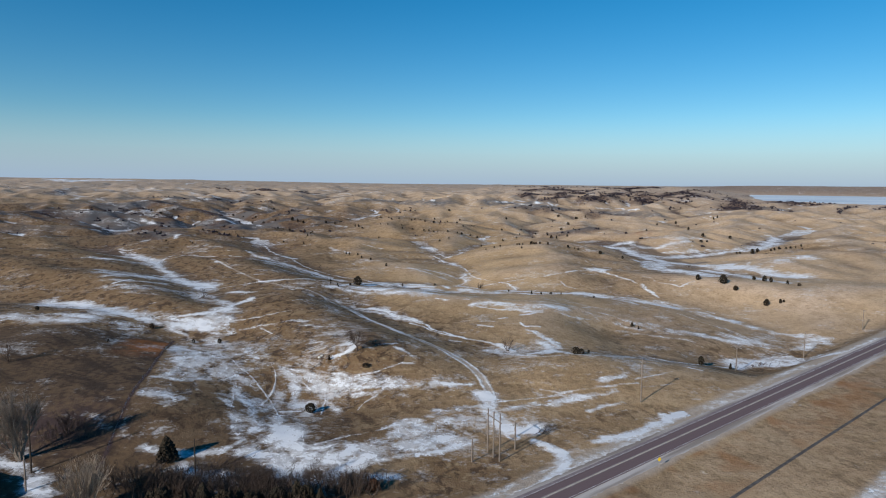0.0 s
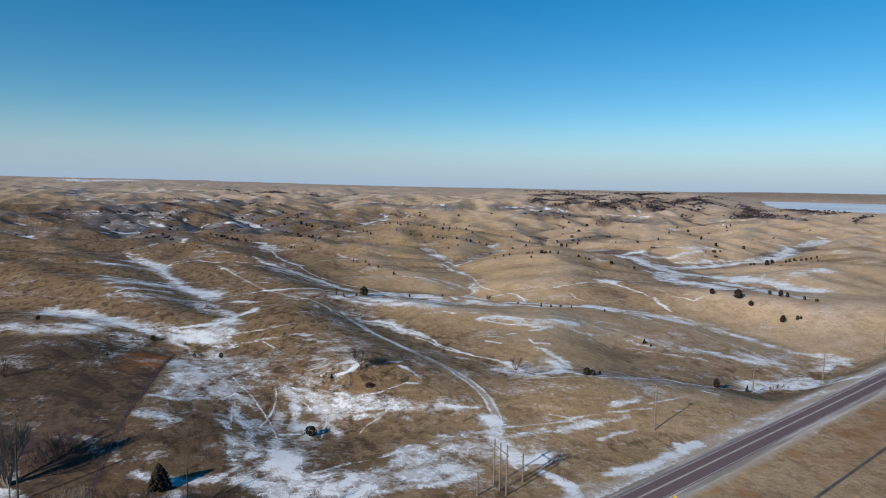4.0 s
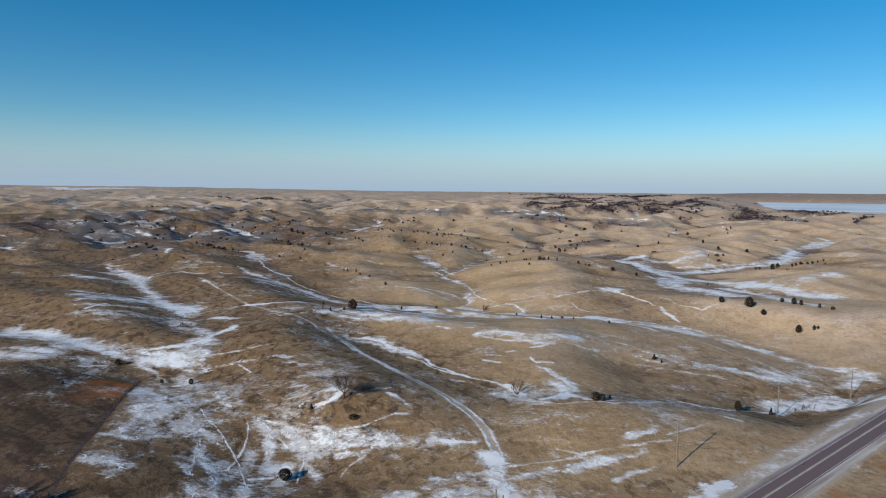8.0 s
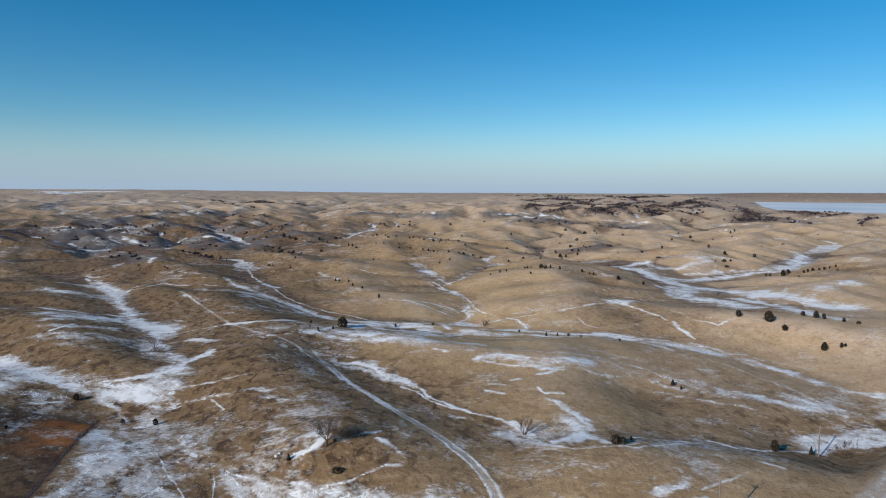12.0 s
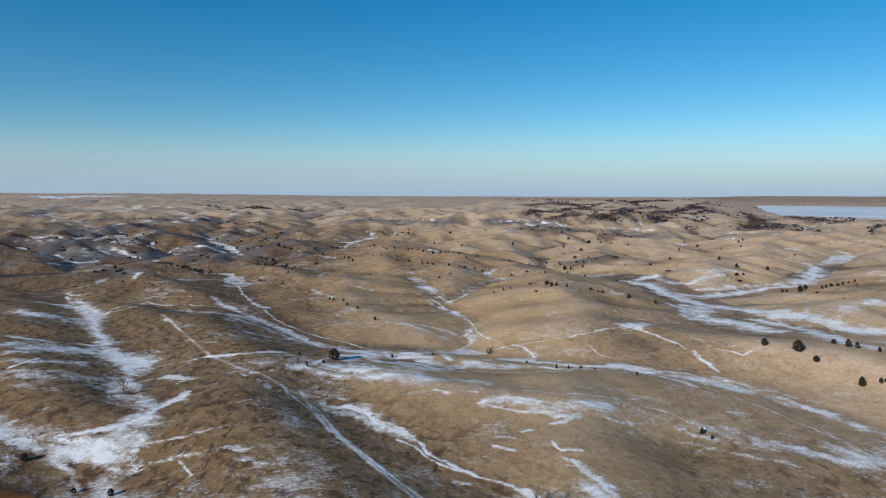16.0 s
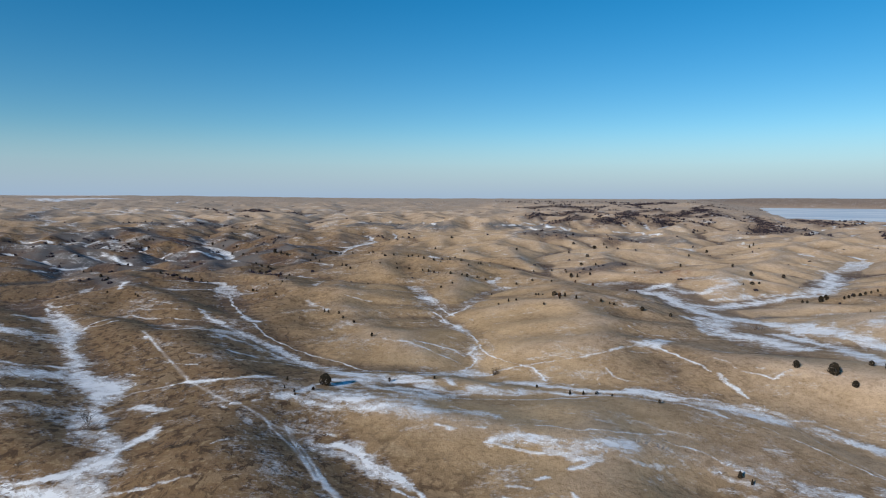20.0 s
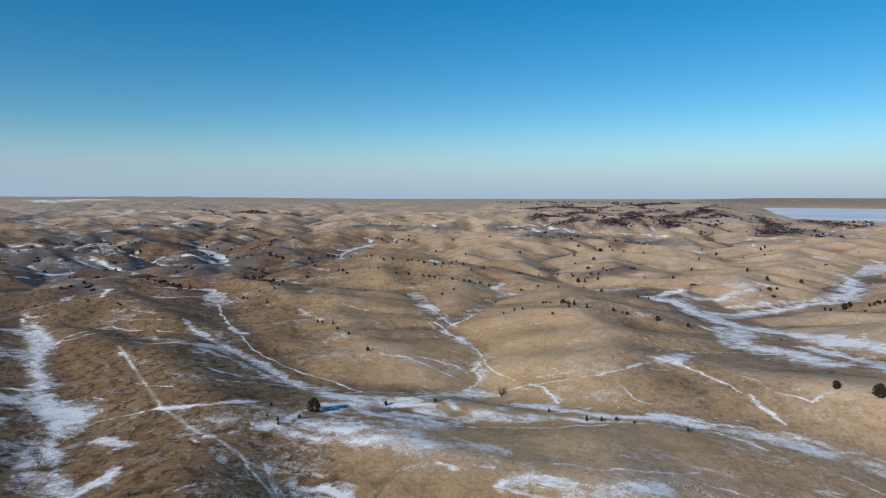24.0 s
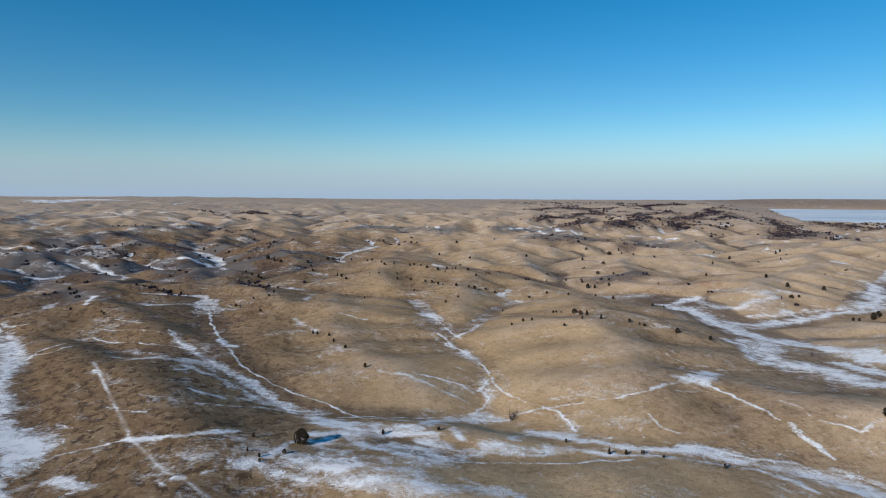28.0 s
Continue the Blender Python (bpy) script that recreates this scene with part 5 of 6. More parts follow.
    # haze that thickens with distance, as a ground tint
    far_haze = ease(far, 650, 2100)
    return {"heath_shade": heath_shade, "pale": pale, "snow": snow, "earth": earth, "field": field, "rust": rust, "scrub": scrub, "shale": grey, "far_haze": far_haze}


ground = build_ground()


# ---- road ----
def along_road(along, left, lift=0.0):
    return (ROAD_AT[0] + along * ROAD_ALONG[0] - left * ROAD_ALONG[1], ROAD_AT[1] + along * ROAD_ALONG[1] + left * ROAD_ALONG[0], ROAD_Z + lift)


def ribbon(name, start, end, low, high, lift, thick, material, step=8.0, ragged=0.0):
    """A flat band along the road between two offsets, with its edges turned down."""
    n, edges = max(1, int((end - start) / step)), (low, high)
    verts, faces = [], []
    for i in range(n + 1):
        s = start + (end - start) * i / n
        if ragged:
            low, high = edges[0] + ragged * (noise.noise((s * 0.21, 1, 0)) + noise.noise((s * 0.9, 4, 0))), edges[1] + ragged * (noise.noise((s * 0.2, 2, 0)) + noise.noise((s * 0.8, 5, 0)))
        crown = [-0.012 * abs(v) for v in (low, high)]
        verts += [along_road(s, low, lift + crown[0] - thick), along_road(s, low, lift + crown[0]), along_road(s, high, lift + crown[1]), along_road(s, high, lift + crown[1] - thick)]
        if i:
            k = 4 * i
            faces += [(k - 4 + j, k - 3 + j, k + 1 + j, k + j) for j in range(3)]
    faces += [(0, 3, 2, 1), (4 * n, 4 * n + 1, 4 * n + 2, 4 * n + 3)]
    return mesh_of(name, verts, faces, material)


ASPHALT = Nodes("red_grey_asphalt", 0.9, 0.25)
k = ASPHALT.noise(0.25, 4)
ASPHALT = ASPHALT.colour(ASPHALT.mix(k, (0.125, 0.084, 0.086), (0.19, 0.132, 0.132))).bump(k, 0.01).mat
WORN = plain("worn_asphalt", (0.27, 0.225, 0.22), (0.34, 0.29, 0.275), 3.0, stretch=(1, 1, 1))
GRAVEL = Nodes("gravel_shoulder", 0.95)
k = GRAVEL.noise(2.5, 5, (0.05, 1, 1), 0.6, 39.1)
GRAVEL = GRAVEL.colour(GRAVEL.mix(GRAVEL.step(k, 0.36, 0.62), (0.27, 0.225, 0.195), (0.52, 0.47, 0.44))).mat
PAINT = plain("road_paint", (0.62, 0.55, 0.32), (0.70, 0.66, 0.50), 0.6, 0.7)
WHITE_PAINT = plain("white_line", (0.55, 0.54, 0.53), (0.68, 0.67, 0.66), 0.6, 0.7)
road = thing("road", "two-lane reddish grey asphalt highway with pale worn stripes", "road", kind="structure")
RS, RE = -700, 900
part("roadbed", ribbon("roadbed", RS, RE, -6.3, 5.4, -0.02, 0.5, GRAVEL, 0.8, 0.6), road, "pale gravel shoulders")
part("lane", ribbon("lane", RS, RE, -3.95, -0.12, 0.04, 0.1, ASPHALT), road)
part("lane", ribbon("lane", RS, RE, 0.12, 3.95, 0.04, 0.1, ASPHALT), road)
SHOULDER = plain("grey_paved_shoulder", (0.20, 0.16, 0.165), (0.26, 0.21, 0.21), 2.0)
part("paved_shoulder", ribbon("paved_shoulder", RS, RE, 2.95, 3.93, 0.0445, 0.004, SHOULDER), road, "pale grey paved shoulder")
part("seam", ribbon("seam", RS, RE, -0.115, 0.115, 0.042, 0.1, WORN), road)
part("wheel_track", ribbon("wheel_track", RS, RE, -0.4, 0.35, 0.047, 0.004, WORN), road, "pale worn strip along the middle")
part("centre_line", ribbon("centre_line", RS, RE, -0.16, -0.04, 0.054, 0.004, PAINT), road, "faded yellow centre line")
part("edge_line", ribbon("edge_line", RS, RE, -3.65, -3.53, 0.046, 0.004, WHITE_PAINT), road, "white edge line")
part("edge_line", ribbon("edge_line", RS, RE, 2.82, 2.93, 0.046, 0.004, WHITE_PAINT), road, "white edge line")


def draped(name, line, wide, lift, material, step=3.0):
    """A thin band laid over the ground along a line."""
    verts, faces = [], []
    for (ax, ay), (bx, by) in zip(line[:-1], line[1:]):
        long = math.hypot(bx - ax, by - ay)
        ux, uy = (bx - ax) / long, (by - ay) / long
        n = int(long / step)
        for i in range(n + 1):
            x, y = ax + (bx - ax) * i / n, ay + (by - ay) * i / n
            row = [(x - uy * o, y + ux * o) for o in (-wide / 2, -wide / 6, wide / 6, wide / 2)]
            top = [float(land(*p)) + lift for p in row]
            verts += [(*p, z - (0.3 if k in (0, 3) else 0)) for k, (p, z) in enumerate(zip(row, top))]
            if i:
                k = len(verts) - 8
                faces += [(k + j, k + 1 + j, k + 5 + j, k + 4 + j) for j in range(3)]
    return mesh_of(name, verts, faces, material, True)


old_path = tagged(new("path", draped("path", [along_road(-420, -28.5)[:2], along_road(-60, -25.8)[:2], along_road(260, -23.4)[:2]], 1.9, 0.06, plain("dark_path", (0.075, 0.065, 0.06), (0.12, 0.105, 0.095), 1.5))), "narrow dark asphalt path through dry grass", "path", kind="structure")

LAKE = Nodes("frozen_lake", 0.65, 0.4)
k = LAKE.noise(160, 5, (0.4, 1, 1))
LAKE = LAKE.colour(LAKE.mix(LAKE.step(k, 0.35, 0.6), (0.50, 0.58, 0.66), (0.70, 0.74, 0.77))).mat
ice = [(4560 * math.sin(a), 4560 * math.cos(a), 16.0) for a in np.radians(np.linspace(14, 62, 25))]
ice += [(1900 * math.sin(a), 1900 * math.cos(a), 16.0) for a in np.radians(np.linspace(62, 14, 25))]
tagged(new("lake", mesh_of("lake", ice, [tuple(range(len(ice)))], LAKE)), "pale blue frozen lake between the hills", "lake", kind="structure")

POND = Nodes("dark_water", 0.08, 0.5).colour((0.012, 0.012, 0.014)).mat
pool = [((9.5 + 1.6 * relief(np.array(3 * math.cos(a)), np.array(3 * math.sin(a)), 1.5, 36)) * math.cos(a) - 107, (9.5 + 1.6 * relief(np.array(3 * math.cos(a)), np.array(3 * math.sin(a)), 1.5, 36)) * math.sin(a) + 131, -3.9) for a in np.linspace(0, 6.2832, 60)[:-1]]
tagged(new("pond", mesh_of("pond", [tuple(float(c) for c in p) for p in pool], [tuple(range(len(pool)))], POND)), "small dark open pool with a snowy bank", "water", kind="structure")


# ---- plants ----
def blob(verts, faces, centre, size, rng, squash=1.0):
    """An uneven eight-sided clump."""
    k = len(verts)
    turn = rng.uniform(0, 6.28)
    dirs = [(math.cos(turn + i * 1.5708), math.sin(turn + i * 1.5708), rng.uniform(-0.3, 0.3)) for i in range(4)] + [(rng.uniform(-0.3, 0.3), rng.uniform(-0.3, 0.3), 1), (rng.uniform(-0.3, 0.3), 0, -1)]
    for d in dirs:
        s = size * rng.uniform(0.6, 1.35)
        verts.append((centre[0] + d[0] * s, centre[1] + d[1] * s, centre[2] + d[2] * s * squash))
    for i in range(4):
        j = (i + 1) % 4
        faces += [(k + i, k + j, k + 4), (k + j, k + i, k + 5)]


def rod(verts, faces, a, b, ra, rb, sides=5):
    """A tapered rod between two places."""
    a, b = Vector(a), Vector(b)
    way = (b - a).normalized()
    u = way.cross(Vector((0.3, 0.9, 0.2))).normalized()
    v = way.cross(u)
    k = len(verts)
    for p, rad in ((a, ra), (b, rb)):
        for i in range(sides):
            c, s = math.cos(6.2832 * i / sides), math.sin(6.2832 * i / sides)
            verts.append(tuple(p + u * c * rad + v * s * rad))
    for i in range(sides):
        j = (i + 1) % sides
        faces.append((k + i, k + j, k + sides + j, k + sides + i))
    faces.append(tuple(range(k + sides, k + 2 * sides)))
    faces.append(tuple(range(k + sides - 1, k - 1, -1)))


def juniper(shape, material, label, seed):
    """A juniper one metre high: a short trunk and a dense crown of clumps."""
    rng = random.Random(seed)
    tree = thing("juniper", label, "tree", "junipers on the hills")
    v, f = [], []
    rod(v, f, (0, 0, -0.12), (0.01, 0, 0.3), 0.05, 0.035, 6)
    for i in range(4):
        a = i * 1.6 + rng.uniform(0, 1)
        rod(v, f, (0, 0, 0.05), (0.2 * math.cos(a), 0.2 * math.sin(a), 0.3), 0.025, 0.012, 4)
    part("trunk", mesh_of("juniper_trunk", v, f, BARK), tree)
    v, f = [], []
    for i in range(520):
        h = rng.uniform(0.03, 1.0)
        a = rng.uniform(0, 6.2832)
        if shape == "cone":
            wide = 0.36 * (1 - h) ** 0.75 * min(1, 0.45 + 3 * h) + 0.01
        elif shape == "wide":
            wide = 0.75 * math.sqrt(max(0.0, 1 - (h - 0.25) ** 2 / 0.5625)) * min(1, 0.6 + 2 * h)
        else:
            wide = 0.46 * math.sqrt(max(0.0, 1 - (h - 0.38) ** 2 / 0.385)) * min(1, 0.55 + 2 * h)
        wide *= 1 + 0.22 * math.sin(3 * a + seed) + 0.13 * math.sin(7 * a + 9 * h)
        out = wide * math.sqrt(rng.uniform(0.3, 1.0))
        blob(v, f, (out * math.cos(a), out * math.sin(a), h * 0.95), rng.uniform(0.03, 0.065), rng, 1.2)
    part("crown", mesh_of("juniper_crown", v, f, material), tree)
    return tree


def limbs(v, f, start, way, long, thick, depth, rng, spread=0.6, sides=4, lift=0.12):
    """A branch that forks on and on."""
    end = start
    bend = Vector(way)
    for i in range(2):
        bend = (bend + Vector((rng.uniform(-0.2, 0.2), rng.uniform(-0.2, 0.2), rng.uniform(-0.05, 0.2)))).normalized()
        nxt = end + bend * long / 2
        rod(v, f, end, nxt, thick * (1 - 0.25 * i), thick * (0.75 - 0.25 * i), sides)
        end = nxt
        if depth > 0 and i == 0:
            side = (bend + Vector((rng.uniform(-1, 1), rng.uniform(-1, 1), rng.uniform(0, 0.6))) * spread * 1.3).normalized()
            limbs(v, f, end, side, long * rng.uniform(0.5, 0.75), thick * 0.5, depth - 1, rng, spread, 3, lift)
    if depth > 0:
        for i in range(rng.choice((2, 3))):
            w = (bend + Vector((rng.uniform(-1, 1), rng.uniform(-1, 1), rng.uniform(-0.4, 0.7))) * spread).normalized()
            w.z += lift
            limbs(v, f, end, w.normalized(), long * rng.uniform(0.62, 0.85), thick * 0.55, depth - 1, rng, spread, 3, lift)


def bare_tree(name, label, x, y, high, stems, depth, seed, material=None, spread=0.6, thick=0.03, lean=0.35, category="tree", sink=0.0):
    """A leafless tree or bush: stems and their twigs."""
    rng = random.Random(seed)
    tree = thing(name, label, category)
    z = float(land(x, y)) - sink
    for i in range(stems):
        v, f = [], []
        a = 6.2832 * i / max(stems, 1) + rng.uniform(-0.4, 0.4)
        tilt = lean * rng.uniform(0.5, 1.2) if stems > 1 else 0.06
        way = Vector((math.cos(a) * tilt, math.sin(a) * tilt, 1)).normalized()
        foot = Vector((0.12 * math.cos(a), 0.12 * math.sin(a), -0.3)) if stems > 1 else Vector((0, 0, -0.3))
        limbs(v, f, foot, way, high * rng.uniform(0.3, 0.38), high * thick, depth, rng, spread)
        part("trunk" if stems == 1 else "stem", mesh_of(name + "_stem", v, f, material or TWIG), tree)
    tree.matrix_world = pose(x, y, z, 0, 0, seed * 37 % 360)
    return tree


SHAPES = [
    juniper("round", NEEDLES, "dark green rounded juniper on dry grass", 1),
    juniper("cone", NEEDLES, "dark cone-shaped juniper on dry grass", 2),
    juniper("wide", NEEDLES, "low spreading dark juniper bush on dry grass", 3),
    juniper("round", RUSTY, "rusty brown rounded juniper on dry grass", 4),
]
pick = random.Random(5)
for n, (x, y, high) in enumerate(JUNIPERS):
    if n == 0:
        tree, high = SHAPES[1], 6.4
    else:
        tree = SHAPES[pick.choices((0, 1, 2, 3), (8, 3, 1, 0.3))[0]]
    wide = high * pick.uniform(0.62, 0.95) * (1.5 if n == 0 else 1)
    m = pose(x, y, float(land(x, y)), 0, 0, pick.uniform(0, 360)) @ Matrix.Diagonal((wide, wide, high, 1))
    made = copy_thing(tree, m)
    made.matrix_basis = m
# a windbreak of tall dark junipers on the near bank of the creek
for n in range(14):
    x, y = -64 + 2.9 * n + pick.uniform(-1.6, 1.6), 128.0 + 0.25 * n + pick.uniform(-2.5, 2.5)
    high = pick.uniform(3.6, 6.6)
    m = pose(x, y, float(land(x, y)), 0, 0, pick.uniform(0, 360)) @ Matrix.Diagonal((high * 0.9, high * 0.9, high, 1))
    made = copy_thing(SHAPES[n % 2], m)
    made.matrix_basis = m
    tagged(made, "tall dark juniper in a windbreak by the creek", "tree", "windbreak junipers")
for x, y, high, kind_ in ((-40.1, 190.9, 3.0, 0), (-15.2, 139.6, 2.8, 3), (-26.1, 217.4, 1.6, 2)):
    m = pose(x, y, float(land(x, y)), 0, 0, 40) @ Matrix.Diagonal((high * 1.2, high * 1.2, high, 1))
    made = copy_thing(SHAPES[kind_], m)
    made.matrix_basis = m
for tree in SHAPES:
    for ob in (*tree.children_recursive, tree):
        bpy.data.objects.remove(ob)


def far_woods():
    """Junipers on the far hills, and dense scrub woods in the far ravines, each clump a few uneven lumps."""
    rng = random.Random(9)
    v, f = [], []
    spots = []
    xs = np.array([rng.uniform(-1, 1) for _ in range(26000)])
    ys = np.array([rng.uniform(0, 1) for _ in range(26000)])
    far = 700 + 2900 * ys**0.8
    ang = xs * 0.72
    x, y = far * np.sin(ang), far * np.cos(ang)
    bed = np.abs(relief(x, y, 210, 23))
    ravine = (bed < 0.12) & (x > 250) & (relief(x, y, 500, 24) > -0.35) & (far > 1350)
    line = (read_grid(FLOW, x, y) > 2.6) & (relief(x, y, 260, 26) > 0.0) & (far < 2100)
    lone = np.array([rng.random() for _ in range(26000)]) < 0.017
    keep = ravine | line | lone
    z = land(x, y)
    for a, b, c, d, dense in zip(x[keep], y[keep], z[keep], far[keep], ravine[keep]):
        if c < 17 and a > 0.36 * b and d > 1600:
            continue
        s = rng.uniform(0.9, 2.0) * (1.6 if dense else 1.0)
        for _ in range(4 if dense else 3):
            blob(v, f, (a + rng.uniform(-1, 1) * s, b + rng.uniform(-1, 1) * s, c + s * rng.uniform(0.3, 0.9)), s * rng.uniform(0.5, 0.9), rng)
    clumps = []
    for wide, strong, line in SCRUBS:
        for (ax, ay), (bx, by) in zip(line[:-1], line[1:]):
            for _ in range(int(math.hypot(bx - ax, by - ay) * (0.9 if strong > 0.9 else 0.16))):
                k, s = rng.random(), rng.uniform(1.0, 2.2)
                a, b = ax + k * (bx - ax) + rng.gauss(0, 0.5) * wide, ay + k * (by - ay) + rng.gauss(0, 0.5) * wide
                clumps.append((a, b, s))
    for (a, b, s), c in zip(clumps, land([p[0] for p in clumps], [p[1] for p in clumps])):
        for _ in range(3):
            blob(v, f, (a + rng.uniform(-1, 1) * s, b + rng.uniform(-1, 1) * s, float(c) + s * 0.5), s * rng.uniform(0.5, 1.0), rng)
    for _ in range(240):
        a = rng.uniform(640, 930)
        b = 2560 + 0.1 * (a - 640) + rng.uniform(-6, 6)
        blob(v, f, (a, b, float(land(a, b)) + 3), rng.uniform(3, 5), rng)
    return tagged(new("far_junipers", mesh_of("far_junipers", v, f, FAR_SCRUB)), "dark junipers and scrub scattered over the far hills", "trees", kind="stuff")


far_woods()



def umbrella_tree(x, y, high, seed):
    """A short trunk under a wide leafless crown."""
    rng = random.Random(seed)
    tree = thing("bare_tree", "wide-crowned leafless tree beside a low thicket on a knoll", "tree")
    v, f = [], []
    rod(v, f, (0, 0, -0.4), (0.1, 0, high * 0.24), high * 0.05, high * 0.036, 7)
    part("trunk", mesh_of("tree_trunk", v, f, DARK_TWIG), tree)
    for i in range(8):
        v, f = [], []
        a = i * 0.785 + rng.uniform(-0.3, 0.3)
        way = Vector((math.cos(a), math.sin(a), rng.uniform(0.45, 1.1))).normalized()
        limbs(v, f, Vector((0.1, 0, high * 0.22)), way, high * 0.33, high * 0.022, 5, rng, 0.75, 4, 0.02)
        part("limb", mesh_of("tree_limb", v, f, DARK_TWIG), tree)
    tree.matrix_world = pose(x, y, float(land(x, y)))


umbrella_tree(-30.5, 227.1, 7.2, 11)
bare_tree("cottonwood", "tall leafless grey cottonwood above a snowy yard", -103.9, 150.9, 15, 5, 5, 12, BARK, 0.5, 0.04, 0.35)
bare_tree("bare_bush", "large leafless many-stemmed tan bush", -75.7, 129.2, 11.0, 16, 4, 13, TWIG, 0.42, 0.022, 0.55, "bush")
bare_tree("sapling", "small leafless sapling in snow", -28.7, 145.6, 5.5, 1, 5, 14, DARK_TWIG, 0.6, 0.02)
bare_tree("sapling", "small leafless sapling in snow", -31.2, 144.6, 4.5, 2, 4, 15, DARK_TWIG, 0.6, 0.02, 0.3)
bare_tree("bare_tree", "leafless tree standing in a snowy draw", -128.4, 338.5, 6.0, 4, 4, 16, DARK_TWIG, 0.7, 0.02, 0.6)
bare_tree("bare_tree", "small leafless tree above a snow bank", 27.3, 250.9, 6.5, 4, 4, 17, DARK_TWIG, 0.7, 0.026, 0.5)
bare_tree("bare_tree", "leafless tree at the edge of the brown field", -149.8, 214.8, 8.0, 4, 4, 18, DARK_TWIG, 0.6, 0.02, 0.4)
bare_tree("bare_bush", "dark leafless bush in the brown field", -98.6, 162.3, 6.0, 8, 4, 19, DARK_TWIG, 0.5, 0.014, 0.6, "bush")


def thicket(name, label, x, y, wide, deep, high, count, seed, material=DARK_TWIG, turn=0.0, thick=0.06):
    """Low tangled leafless scrub, as one clump."""
    rng = random.Random(seed)
    v, f = [], []
    for _ in range(count):
        u, w = rng.gauss(0, 0.42) * wide, rng.gauss(0, 0.42) * deep
        a = x + u * math.cos(turn) - w * math.sin(turn)
        b = y + u * math.sin(turn) + w * math.cos(turn)
        way = Vector((rng.uniform(-0.6, 0.6), rng.uniform(-0.6, 0.6), 1)).normalized()
        limbs(v, f, Vector((a, b, float(land(a, b)) - 0.1)), way, high * rng.uniform(0.3, 0.6), thick, 2, rng, 0.7)
    return tagged(new(name, mesh_of(name, v, f, material)), label, "bushes", kind="stuff")


# low scrub that also fills out the dark shadow patch beside the tree
thicket("thicket", "low grey thicket over the shadow patch of a leafless tree", -24.2, 232.0, 4.5, 2.0, 1.7, 70, 31)
thicket("thicket", "dark tangled brush along a snowy creek", -57.8, 138.7, 22, 6.5, 5.0, 420, 32, thick=0.09)
thicket("thicket", "dark tangled brush along a snowy creek", -20.4, 139.5, 10, 4.5, 4.0, 180, 33, thick=0.09)
thicket("thicket", "dark scrub in the brown field", -98.6, 162.3, 14, 8, 3.0, 110, 34)
thicket("thicket", "scrub at the edge of the valley snow", 136.2, 265.0, 14, 3, 1.2, 50, 35, turn=0.5)
thicket("thicket", "dark brush on a snowy creek bank", -37.8, 136.5, 12, 6, 4.0, 280, 37, thick=0.09)
thicket("thicket", "dark brush on a snowy creek bank", -44.0, 146.8, 5, 3, 2.0, 60, 38)
thicket("thicket", "ring of low scrub on a grassy mound", 73.2, 327.9, 5, 2.5, 1.1, 60, 39, TWIG)
thicket("thicket", "scrub along the valley floor", 214, 540, 7, 12, 2.2, 50, 36)


def brush_pile(x, y, long, turn, seed, count=14):
    """A heap of felled branches."""
    rng = random.Random(seed)
    pile = thing("brush_pile", "heap of grey felled branches on the grass", "brush pile")
    for _ in range(count):
        v, f = [], []
        a = turn + rng.uniform(-0.5, 0.5)
        u, w = rng.uniform(-0.5, 0.5) * long, rng.uniform(-1.0, 1.0)
        foot = Vector((u * math.cos(turn) - w * math.sin(turn), u * math.sin(turn) + w * math.cos(turn), rng.uniform(0.0, 0.5)))
        limbs(v, f, foot, Vector((math.cos(a), math.sin(a), rng.uniform(0.0, 0.25))).normalized(), rng.uniform(1.6, 3.0), 0.09, 2, rng, 0.5)
        part("branch", mesh_of("branch", v, f, DARK_TWIG), pile)
    pile.matrix_world = pose(x, y, float(land(x, y)))
    return pile


brush_pile(-85.4, 311.0, 10, 0.35, 41)
brush_pile(-127.0, 331.5, 6, 0.2, 42)
brush_pile(-55.3, 150.0, 9, 0.5, 43)
# dead branches and the dark, shadowed culvert ditch, drawn as one heap
brush_pile(28.3, 172.0, 5, 0.9, 45, 7)
# a heap added in place of the creek's dark cut bank
brush_pile(26.8, 438.5, 3, 1.3, 44)


# ---- poles, fence, signs ----
def pole_mesh(high, foot=0.2, top=0.14, material=None):
    v, f = [], []
    rod(v, f, (0, 0, -0.6), (0, 0, high), foot * 1.1, top * 1.15, 8)
    return mesh_of("pole", v, f, material or POLE)


def bar(a, b, wide, deep, name, material):
    """A squared timber between two places."""
    bm = bmesh.new()
    bmesh.ops.create_cube(bm, size=1)
    a, b = Vector(a), Vector(b)
    bmesh.ops.scale(bm, vec=((b - a).length, wide, deep), verts=bm.verts)
    bmesh.ops.bevel(bm, geom=bm.edges[:], offset=0.015, segments=1, affect="EDGES")
    turn = (b - a).to_track_quat("X", "Z").to_matrix().to_4x4()
    bm.transform(Matrix.Translation((a + b) / 2) @ turn)
    me = bpy.data.meshes.new(name)
    bm.to_mesh(me)
    bm.free()
    me.materials.append(material)
    return me


def insulator(parent, x, y, z):
    v, f = [], []
    for k in range(3):
        rod(v, f, (0, 0, 0.07 * k), (0, 0, 0.07 * k + 0.05), 0.08 - 0.012 * k, 0.05, 8)
    ob = part("insulator", mesh_of("insulator", v, f, PORCELAIN), parent)
    ob.location = (x, y, z)


